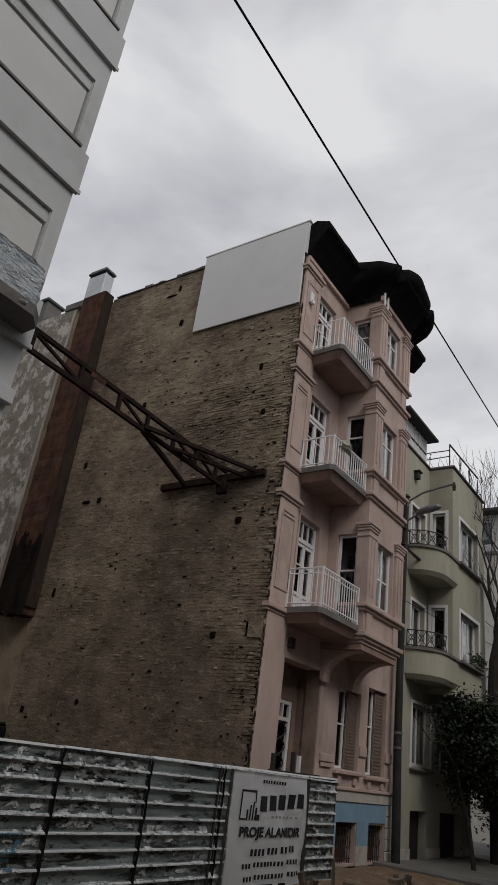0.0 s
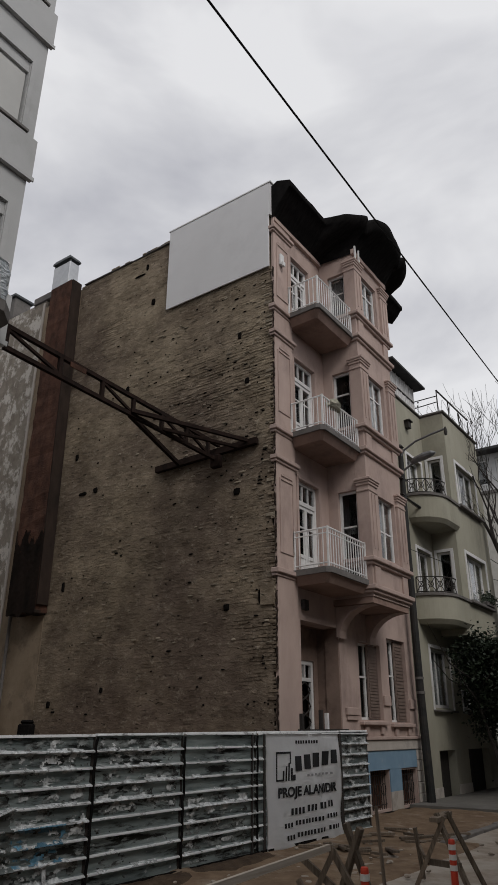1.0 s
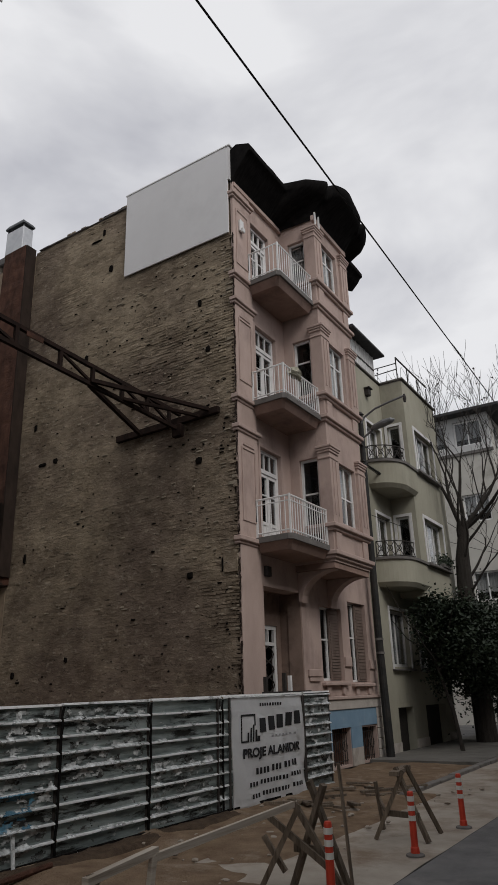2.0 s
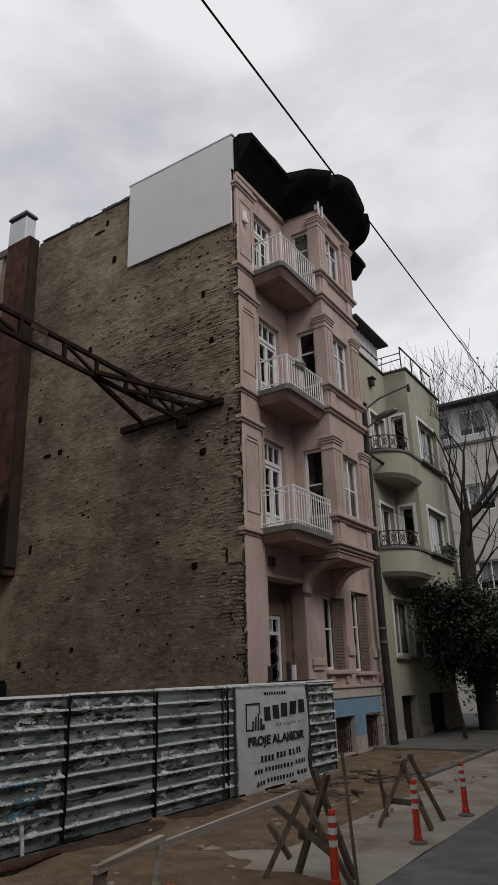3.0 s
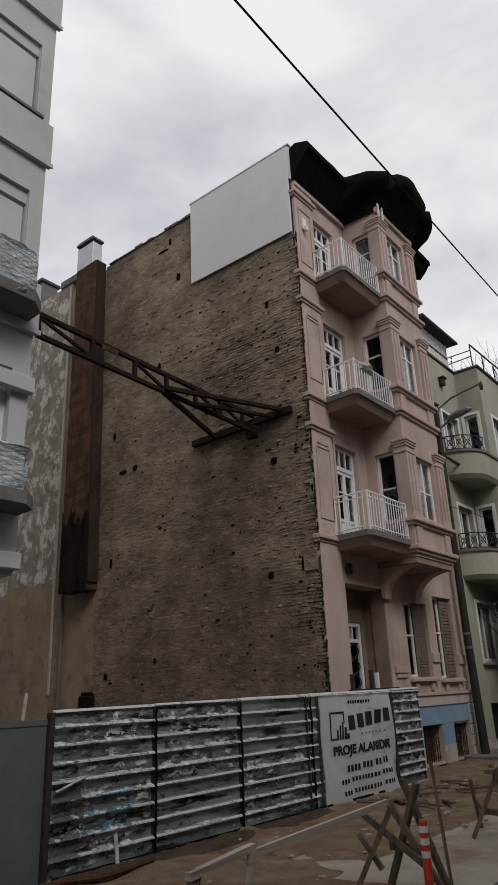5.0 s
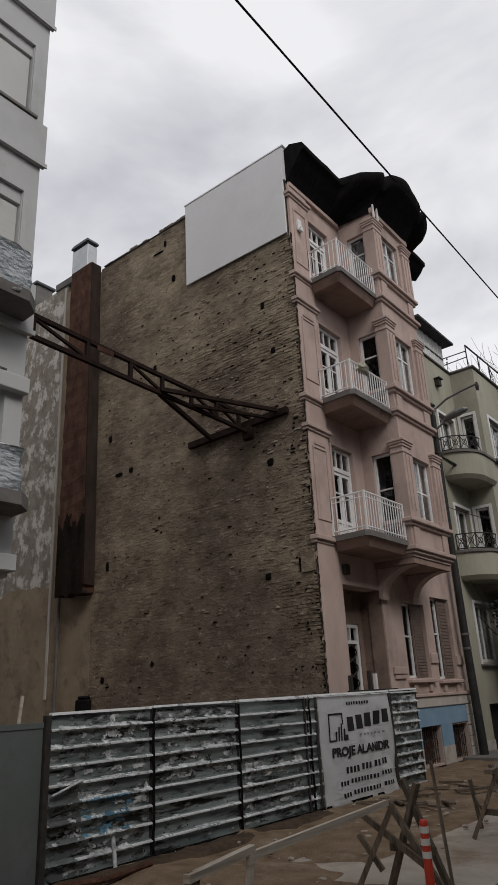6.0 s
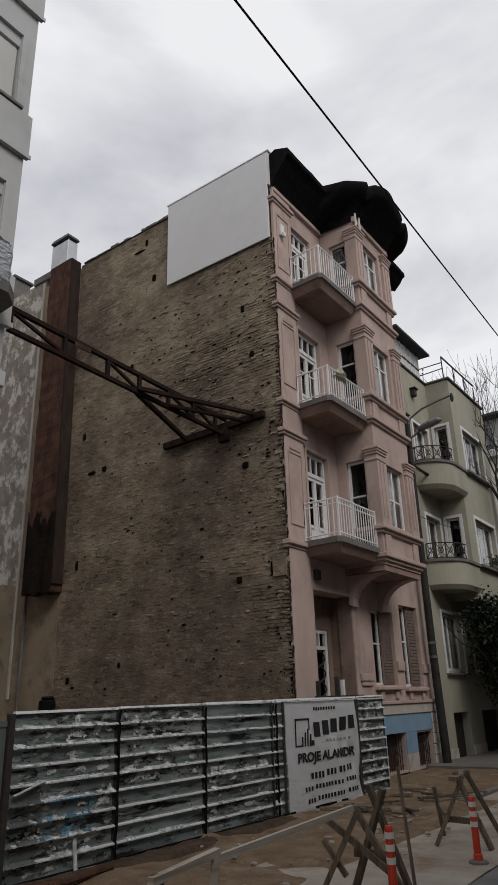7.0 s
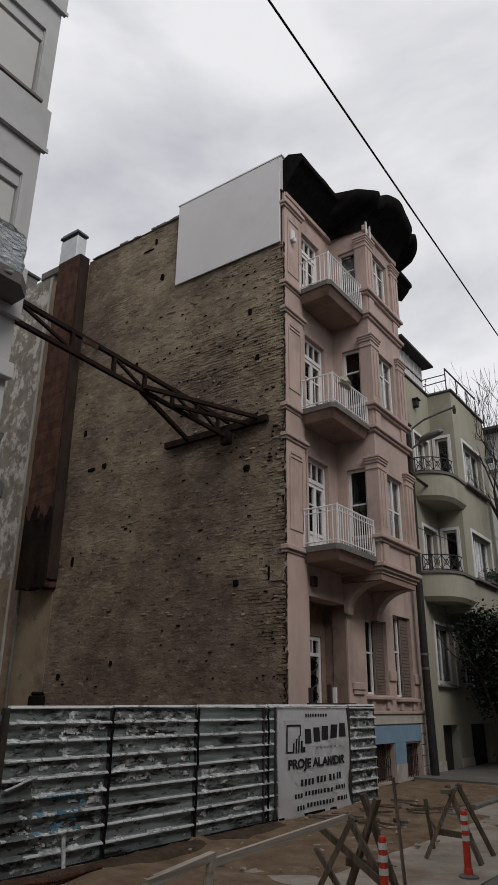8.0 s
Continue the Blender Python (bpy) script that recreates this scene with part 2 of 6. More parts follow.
M_CONCRETE = mat("dusty_concrete_paving", (0.27, 0.233, 0.19), (0.40, 0.355, 0.3), 1.5, 0.92, 0.5, stain=(0.2, 0.148, 0.106), stain_scale=0.9, stain_at=(0.47, 0.66), fine=80)
M_DIRT = mat("brown_earth", (0.15, 0.10, 0.066), (0.27, 0.195, 0.132), 3.0, 0.98, 1.0, stain=(0.32, 0.26, 0.20), stain_scale=1.2, stain_at=(0.55, 0.7), fine=40, depth=0.04, spec=0.05)
M_PAVE = mat("dark_grey_paving", (0.115, 0.108, 0.097), (0.19, 0.18, 0.163), 1.2, 0.85, 0.5, stain=(0.085, 0.08, 0.07), stain_scale=0.5, fine=70)
M_KERB = mat("grey_kerb_stone", (0.13, 0.12, 0.11), (0.21, 0.197, 0.182), 4.0, 0.9, 0.5, tint=0.15)
M_POLE = mat("dark_galvanised_pole", (0.012, 0.012, 0.012), (0.03, 0.03, 0.029), 5.0, 0.7, 0.2, stain=(0.04, 0.034, 0.03), stain_scale=2)
M_LAMP = mat("grey_lamp_housing", (0.16, 0.165, 0.17), (0.22, 0.225, 0.23), 5.0, 0.5, 0.1, metal=0.3)
M_BARK = mat("dark_bark", (0.025, 0.021, 0.018), (0.055, 0.047, 0.04), 6.0, 0.95, 0.9, stretch=(3, 3, 0.6), depth=0.03)
M_LEAF = mat("dark_evergreen_leaf", (0.010, 0.017, 0.009), (0.024, 0.036, 0.018), 5.0, 0.6, 0.2, tint=0.4, island=True)
M_NEARBLACK = mat("near_black_brown", (0.018, 0.014, 0.012), (0.05, 0.035, 0.028), 2.5, 0.95, 0.6, stretch=(1, 1, 0.4), spec=0.1)
M_SHUTBROWN = mat("grey_brown_shutter_paint", (0.14, 0.10, 0.085), (0.20, 0.15, 0.125), 4.0, 0.8, 0.3)
M_LIMEDAB = mat("pale_lime_dab", (0.2, 0.165, 0.125), (0.36, 0.31, 0.24), 8.0, 0.95, 0.7, tint=0.3, depth=0.02, spec=0.1)
# dirty porch paint, with the shade of the recess mixed into the brown
M_PORCH = mat("shaded_grimy_porch_paint", (0.17, 0.12, 0.098), (0.27, 0.195, 0.16), 1.6, 0.9, 0.3, stain=(0.1, 0.072, 0.06), stain_scale=1.3, spec=0.1)
# grimy pink, darkened further so the shade under the slabs is in the colour
M_UNDER = mat("shaded_grimy_soffit", (0.23, 0.155, 0.128), (0.34, 0.24, 0.2), 1.5, 0.9, 0.3, stain=(0.17, 0.12, 0.10), stain_scale=1.1, spec=0.1)
M_CABLE = mat("black_cable", (0.01, 0.01, 0.01), (0.02, 0.02, 0.02), 5.0, 0.7, 0.0)


def glass_mat():
    m = bpy.data.materials.new("window_glass")
    m.use_nodes = True
    b = m.node_tree.nodes["Principled BSDF"]
    b.inputs["Base Color"].default_value = (0.55, 0.57, 0.58, 1)
    b.inputs["Roughness"].default_value = 0.06
    b.inputs["Transmission Weight"].default_value = 1.0
    b.inputs["IOR"].default_value = 1.45
    return m


M_GLASS = glass_mat()


# ---- building helpers ----
def thing(name, label, category, group="", kind="", at=(0, 0, 0)):
    ob = new(name)
    ob.matrix_basis = Matrix.Translation(at)
    return tagged(ob, label, category, group, kind)


def part(name, bm, material, parent=None, label=""):
    me = bpy.data.meshes.new(name)
    bm.to_mesh(me)
    bm.free()
    if material:
        me.materials.append(material)
    ob = new(name, me)
    ob.parent = parent
    if label:
        ob["label"] = label
    return ob


def box(bm, x0, y0, z0, x1, y1, z1, bevel=0.0):
    vs = bmesh.ops.create_cube(bm, size=1)["verts"]
    for v in vs:
        v.co = Vector(((x0 + x1) / 2 + v.co.x * (x1 - x0), (y0 + y1) / 2 + v.co.y * (y1 - y0), (z0 + z1) / 2 + v.co.z * (z1 - z0)))
    if bevel:
        es = list({e for v in vs for e in v.link_edges})
        bmesh.ops.bevel(bm, geom=es, offset=bevel, segments=1, affect="EDGES")
    return bm


def boxes(*rows, bevel=0.0):
    bm = bmesh.new()
    for r in rows:
        box(bm, *r, bevel=bevel)
    return bm


def beam(bm, a, b, w, h=None, taper=1.0):
    """A bar of width w and height h from a to b."""
    a, b = Vector(a), Vector(b)
    h = h or w
    d = (b - a).normalized()
    up = Vector((0, 0, 1)) if abs(d.z) < 0.9 else Vector((1, 0, 0))
    s = d.cross(up).normalized()
    u = s.cross(d).normalized()
    ring = []
    for p, k in ((a, 1.0), (b, taper)):
        ring.append([bm.verts.new(p + s * (i * w / 2 * k) + u * (j * h / 2 * k)) for i, j in ((-1, -1), (1, -1), (1, 1), (-1, 1))])
    for i in range(4):
        bm.faces.new((ring[0][i], ring[0][(i + 1) % 4], ring[1][(i + 1) % 4], ring[1][i]))
    bm.faces.new(ring[0][::-1])
    bm.faces.new(ring[1])
    return bm


def tube(bm, pts, radii, sides=8, cap=True):
    pts = [Vector(p) for p in pts]
    rings = []
    for i, p in enumerate(pts):
        d = (pts[min(i + 1, len(pts) - 1)] - pts[max(i - 1, 0)]).normalized()
        ref = Vector((0, 0, 1)) if abs(d.z) < 0.95 else Vector((1, 0, 0))
        s = d.cross(ref).normalized()
        u = s.cross(d).normalized()
        r = radii[i] if isinstance(radii, (list, tuple)) else radii
        rings.append([bm.verts.new(p + (s * math.cos(k * math.tau / sides) + u * math.sin(k * math.tau / sides)) * r) for k in range(sides)])
    for i in range(len(rings) - 1):
        for k in range(sides):
            bm.faces.new((rings[i][k], rings[i][(k + 1) % sides], rings[i + 1][(k + 1) % sides], rings[i + 1][k]))
    if cap:
        bm.faces.new(rings[0][::-1])
        bm.faces.new(rings[-1])
    return bm


def prism(bm, outline, z0, z1):
    """A plan outline of (x, y) raised from z0 to z1."""
    lo = [bm.verts.new((x, y, z0)) for x, y in outline]
    hi = [bm.verts.new((x, y, z1)) for x, y in outline]
    n = len(outline)
    for i in range(n):
        bm.faces.new((lo[i], lo[(i + 1) % n], hi[(i + 1) % n], hi[i]))
    bm.faces.new(lo[::-1])
    bm.faces.new(hi)
    bmesh.ops.recalc_face_normals(bm, faces=bm.faces[:])
    return bm


def pierced(axis, at0, at1, u0, u1, z0, z1, holes):
    """A wall across `axis` (its thickness from at0 to at1) from u0 to u1, with openings (u0, u1, z0, z1) right through."""
    us = sorted({u0, u1, *[v for h in holes for v in h[:2]]})
    zs = sorted({z0, z1, *[v for h in holes for v in h[2:]]})
    bm = bmesh.new()
    made = {}

    def corner(i, j, k):
        if (i, j, k) not in made:
            a = (at0, at1)[k]
            made[i, j, k] = bm.verts.new((a, us[i], zs[j]) if axis == "x" else (us[i], a, zs[j]))
        return made[i, j, k]

    def solid(i, j):
        if not (0 <= i < len(us) - 1 and 0 <= j < len(zs) - 1):
            return False
        return not any(h[0] <= us[i] and us[i + 1] <= h[1] and h[2] <= zs[j] and zs[j + 1] <= h[3] for h in holes)

    for i in range(len(us) - 1):
        for j in range(len(zs) - 1):
            if not solid(i, j):
                continue
            for k in (0, 1):
                bm.faces.new((corner(i, j, k), corner(i + 1, j, k), corner(i + 1, j + 1, k), corner(i, j + 1, k)))
            for di, dj, p, q in ((-1, 0, (i, j), (i, j + 1)), (1, 0, (i + 1, j), (i + 1, j + 1)), (0, -1, (i, j), (i + 1, j)), (0, 1, (i, j + 1), (i + 1, j + 1))):
                if not solid(i + di, j + dj):
                    bm.faces.new((corner(*p, 0), corner(*q, 0), corner(*q, 1), corner(*p, 1)))
    bmesh.ops.recalc_face_normals(bm, faces=bm.faces[:])
    return bm


def glazing(parent, axis, face, u0, u1, z0, z1, inward, columns=2, bars=(), curtain=0.0, name="window", label="", frame_w=0.06, mframe=None, dark=True):
    """A framed window in the plane `face` (its frame goes `inward` from there), with mullions, cross bars, panes and a curtain behind."""
    mframe = mframe or M_WOODWHITE
    d = 0.07 * inward
    def slab(bm, ua, ub, za, zb, f0, f1):
        f0, f1 = min(f0, f1), max(f0, f1)
        if axis == "x":
            box(bm, f0, ua, za, f1, ub, zb)
        else:
            box(bm, ua, f0, za, ub, f1, zb)
        return bm
    bm = bmesh.new()
    w = frame_w
    slab(bm, u0, u0 + w, z0, z1, face, face + d)
    slab(bm, u1 - w, u1, z0, z1, face, face + d)
    slab(bm, u0 + w, u1 - w, z0, z0 + w, face, face + d)
    slab(bm, u0 + w, u1 - w, z1 - w, z1, face, face + d)
    win = part(name, bm, mframe, parent, label)
    edges = [u0 + w + (u1 - u0 - 2 * w) * i / columns for i in range(columns + 1)]
    for e in edges[1:-1]:
        part("mullion", slab(bmesh.new(), e - 0.03, e + 0.03, z0 + w, z1 - w, face + 0.004 * inward, face + d * 0.9), mframe, win)
    for zb in bars:
        for a, b in zip(edges, edges[1:]):
            part("glazing_bar", slab(bmesh.new(), a + 0.031, b - 0.031, zb - 0.02, zb + 0.02, face + 0.008 * inward, face + d * 0.8), mframe, win)
    for a, b in zip(edges, edges[1:]):
        p = part("pane", slab(bmesh.new(), a + 0.01, b - 0.01, z0 + w, z1 - w, face + d * 0.45, face + d * 0.5), M_GLASS, win)
        p.visible_shadow = False
    if curtain:
        bm = bmesh.new()
        n = 24
        prev = None
        top = z1 - 0.05
        low = z1 - (z1 - z0) * curtain
        for i in range(n + 1):
            u = u0 + (u1 - u0) * i / n
            f = face + inward * (0.16 + 0.02 * math.sin(i * 1.9))
            pair = [bm.verts.new((f, u, q) if axis == "x" else (u, f, q)) for q in (low, top)]
            if prev:
                bm.faces.new((prev[0], pair[0], pair[1], prev[1]))
            prev = pair
        part("curtain", bm, M_CURTAIN, win)
    # black sheet behind the panes: the unlit room's darkness as colour
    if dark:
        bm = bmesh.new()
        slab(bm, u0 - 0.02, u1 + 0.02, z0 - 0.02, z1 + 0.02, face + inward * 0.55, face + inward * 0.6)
        part("shade_backing", bm, M_DARK, win)
    return win


# ---- ground ----
def ground_sheet(name, x0, y0, x1, y1, z, nx, ny, rough, material, kind_label, category, seed=0.0, edge=0.0):
    bm = bmesh.new()
    grid = [[bm.verts.new((x0 + (x1 - x0) * i / nx, y0 + (y1 - y0) * j / ny, z)) for j in range(ny + 1)] for i in range(nx + 1)]
    for i in range(nx + 1):
        for j in range(ny + 1):
            v = grid[i][j]
            v.co.z += rough * (noise.fractal(Vector((v.co.x * 0.9 + seed, v.co.y * 0.9, seed)), 1.0, 2.0, 4))
            if edge and (i in (0, nx) or j in (0, ny)):
                v.co.z = z - edge
    for i in range(nx):
        for j in range(ny):
            f = bm.faces.new((grid[i][j], grid[i + 1][j], grid[i + 1][j + 1], grid[i][j + 1]))
            f.smooth = True
    ob = part(name, bm, material)
    return tagged(ob, kind_label, category, kind="structure")


ground_sheet("ground", -600, -600, 600, 600, -0.06, 2, 2, 0, M_ASPHALT, "dark worn ground reaching out between the houses", "ground")
road = part("road", boxes((5.03, -60, -0.05, 10.2, 90, 0.0)), M_ASPHALT)
tagged(road, "grey worn asphalt street beside the paving", "road", kind="structure")
lane = ground_sheet("pavement", 2.6, -60, 5.01, 90, -0.005, 30, 400, 0.012, M_CONCRETE, "dusty grey concrete strip along the street", "pavement", 3.0)
verge = ground_sheet("ground_verge", 0.05, 0.9, 2.9, 6.25, 0.02, 30, 50, 0.05, M_DIRT, "rough brown earth strip at the house foot", "ground", 12.0, 0.05)
lot = ground_sheet("ground_lot", -9, -9.2, 3.6, 1.2, 0.02, 90, 80, 0.055, M_DIRT, "bare brown earth of an empty building plot", "ground", 7.0, 0.05)
mud = ground_sheet("ground_mud", 2.9, -9.6, 4.7, -5.6, 0.035, 24, 50, 0.05, M_DIRT, "trodden reddish-brown mud over the paving", "ground", 31.0, 0.05)
walkway = part("pavement_upper", boxes((0.02, 6.2, -0.05, 2.9, 90, 0.07)), M_PAVE)
tagged(walkway, "raised dusty pavement before the houses", "pavement", kind="structure")
far_walk = part("pavement_far", boxes((10.25, -60, -0.05, 11.9, 90, 0.12)), M_CONCRETE)
tagged(far_walk, "grey pavement across the street", "pavement", kind="structure")
kerb = tagged(part("kerb", bmesh.new(), M_KERB), "row of worn grey kerb stones", "kerb", kind="structure")
kerb_mesh = bpy.data.meshes.new("kerb_stone")
kb = boxes((-0.08, 0.006, -0.05, 0.08, 0.994, 0.10), bevel=0.015)
kb.to_mesh(kerb_mesh)
kb.free()
kerb_mesh.materials.append(M_KERB)
for i in range(43):
    k = new("kerb_stone", kerb_mesh)
    k.parent = kerb
    k.matrix_basis = pose(3.0 + random.uniform(-0.012, 0.012), 0.6 + i, random.uniform(-0.055, -0.025), 0, 0, random.uniform(-0.6, 0.6))
gutter = part("gutter_joint", boxes((5.012, -60, -0.03, 5.03, 90, -0.004)), M_IRON)
tagged(gutter, "dark joint between paving and asphalt", "joint", kind="structure")

# ---- the pink house ----
house = thing("pink_house", "narrow four-storey pink plastered house with bare brick side wall", "house")

part("side_wall", boxes((-7.58, 0.0, 0.0, -0.06, 0.4, 15.5)), M_MORTAR, house, "smeared brown mortar behind old bricks")
HOLES = [(1.02, 2.8, 0.6, 4.1), (1.08, 2.06, 5.08, 7.46), (1.02, 2.06, 8.5, 10.8), (0.95, 1.9, 11.88, 13.98),
         (3.78, 5.05, 2.06, 3.9), (5.52, 6.72, 2.02, 4.15), (4.02, 5.12, 0.05, 0.92), (5.84, 6.86, 0.05, 0.88)]
part("front_wall", pierced("x", -0.4, 0.0, 0.402, 7.28, 0.0, 15.0, HOLES), M_PINK, house)
part("far_wall", boxes((-9.0, 6.88, 0.0, -0.402, 7.28, 15.4)), M_PALEWALL, house)
part("back_wall", boxes((-9.0, 0.402, 0.0, -8.6, 6.878, 15.4)), M_PALEWALL, house)
part("roof", boxes((-8.5, 0.2, 15.42, 0.0, 7.2, 15.6)), M_ROOFDARK, house)

# corner pier with ledges, caps and sunk panels
for za, zb in ((0.6, 4.9), (5.08, 8.3), (8.48, 11.7), (11.88, 14.7)):
    part("corner_pier", boxes((-0.02, 0.02, za, 0.07, 0.85, zb), bevel=0.01), M_PINK, house)
for z in (4.9, 8.3, 11.7):
    part("ledge", boxes((-0.06, -0.05, z, 0.10, 0.9, z + 0.07), (-0.06, -0.08, z + 0.07, 0.16, 0.93, z + 0.18), bevel=0.015), M_PINKTRIM, house)
for z in (7.55, 10.95, 14.2):
    part("pier_cap", boxes((-0.05, -0.05, z, 0.11, 0.9, z + 0.07), (-0.05, -0.08, z + 0.07, 0.16, 0.94, z + 0.17), (0.072, 0.2, z - 0.3, 0.09, 0.68, z - 0.24), bevel=0.012), M_PINKTRIM, house)
for za, zb in ((5.45, 7.2), (8.9, 10.6), (12.2, 13.9)):
    part("panel_frame", boxes((0.072, 0.13, za, 0.092, 0.17, zb), (0.072, 0.68, za, 0.092, 0.72, zb), (0.072, 0.171, zb - 0.04, 0.092, 0.679, zb), (0.072, 0.171, za, 0.092, 0.679, za + 0.04)), M_PINKTRIM, house)

# bay
BX, BY0, BY1 = 1.1, 2.58, 4.7
BAYWIN = [(3.22, 4.2, 5.78, 7.4), (3.15, 4.12, 9.26, 10.9), (3.12, 4.1, 12.72, 14.2)]
SIDEWIN = [(0.27, 0.8, 5.15, 7.45), (0.27, 0.8, 8.6, 10.88), (0.27, 0.8, 11.95, 14.1)]
part("bay_front", pierced("x", BX - 0.28, BX, BY0, BY1, 4.75, 14.75, BAYWIN), M_PINK, house)
part("bay_side", pierced("y", BY0, BY0 + 0.28, 0.002, BX - 0.282, 4.75, 14.75, SIDEWIN), M_PINK, house)
part("bay_side", boxes((0.002, BY1 - 0.28, 4.75, BX - 0.282, BY1, 14.75)), M_PINK, house)
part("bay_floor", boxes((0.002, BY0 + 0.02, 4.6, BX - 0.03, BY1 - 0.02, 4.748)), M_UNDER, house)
for z in (4.82, 8.36, 11.72):
    part("bay_band", boxes((0.01, BY0 - 0.06, z, BX + 0.06, BY1 + 0.06, z + 0.08), (0.01, BY0 - 0.11, z + 0.08, BX + 0.12, BY1 + 0.11, z + 0.19), bevel=0.015), M_PINKTRIM, house)
for z in (5.5, 9.0, 12.45):
    part("bay_sill", boxes((0.4, BY0 - 0.07, z, BX + 0.07, BY1 + 0.07, z + 0.08), (0.4, BY0 - 0.13, z + 0.08, BX + 0.14, BY1 + 0.12, z + 0.18), bevel=0.015), M_PINKTRIM, house)
for za, zc in ((5.69, 7.5), (9.19, 10.98), (12.64, 14.2)):
    for y0, y1 in ((BY0 - 0.05, BY0 + 0.42), (BY1 - 0.42, BY1 + 0.05)):
        x0 = 0.84 if y0 < BY0 else BX + 0.002
        part("bay_pilaster", boxes((x0, y0, za, BX + 0.07, y1, zc - 0.001), (BX + 0.072, y0 + 0.12, za + 0.2, BX + 0.09, y0 + 0.16, zc - 0.2), (BX + 0.072, y1 - 0.16, za + 0.2, BX + 0.09, y1 - 0.12, zc - 0.2)), M_PINK, house)
        part("capital", boxes((x0 - 0.02, y0 - 0.025, zc - 0.16, BX + 0.09, y1 + 0.025, zc - 0.1), (x0 - 0.02, y0 - 0.03, zc, BX + 0.1, y1 + 0.03, zc + 0.07), (x0 - 0.035, y0 - 0.05, zc + 0.07, BX + 0.125, y1 + 0.05, zc + 0.13), (x0 - 0.05, y0 - 0.07, zc + 0.13, BX + 0.15, y1 + 0.065, zc + 0.2), bevel=0.014), M_PINKTRIM, house)
for za, zb in ((5.03, 5.48), (8.57, 8.98), (11.93, 12.43)):
    for y in (BY0 + 0.1, BY1 - 0.4):
        part("spandrel_block", boxes((BX + 0.002, y, za, BX + 0.05, y + 0.3, zb), bevel=0.01), M_PINKTRIM, house)
# curved corbels under the bay
for y in (BY0 + 0.1, BY1 - 0.4):
    bm = bmesh.new()
    outline = [(0.004, 3.9), (0.1, 3.86)] + [(0.1 + 0.92 * (1 - math.cos(a)), 3.9 + 0.69 * math.sin(a)) for a in [i * math.pi / 2 / 8 for i in range(1, 9)]] + [(0.004, 4.59)]
    lo = [bm.verts.new((x, y, z)) for x, z in outline]
    hi = [bm.verts.new((x, y + 0.32, z)) for x, z in outline]
    n = len(outline)
    for i in range(n):
        bm.faces.new((lo[i], hi[i], hi[(i + 1) % n], lo[(i + 1) % n]))
    bm.faces.new(lo)
    bm.faces.new(hi[::-1])
    bmesh.ops.recalc_face_normals(bm, faces=bm.faces[:])
    part("corbel", bm, M_PINKTRIM, house)

# windows and doors
# upper curtains drawn long: their pale cloth imitates sky reflected in the panes
for (u0, u1, z0, z1), c in zip(BAYWIN, (0.55, 0.95, 0.9)):
    glazing(house, "x", BX - 0.1, u0, u1, z0, z1, -1, 2, (z0 + (0.46 if z0 < 6 else 0.66) * (z1 - z0),), c, "bay_window", "white wooden casement, pale curtain standing in for sky reflection")
for (u0, u1, z0, z1), c in zip(SIDEWIN, (0.0, 0.0, 0.75)):
    glazing(house, "y", BY0 + 0.1, u0, u1, z0, z1, 1, 1, (z0 + (0.6 if z0 < 6 else 0.72) * (z1 - z0),), c, "side_window", "white framed narrow window with dark panes")


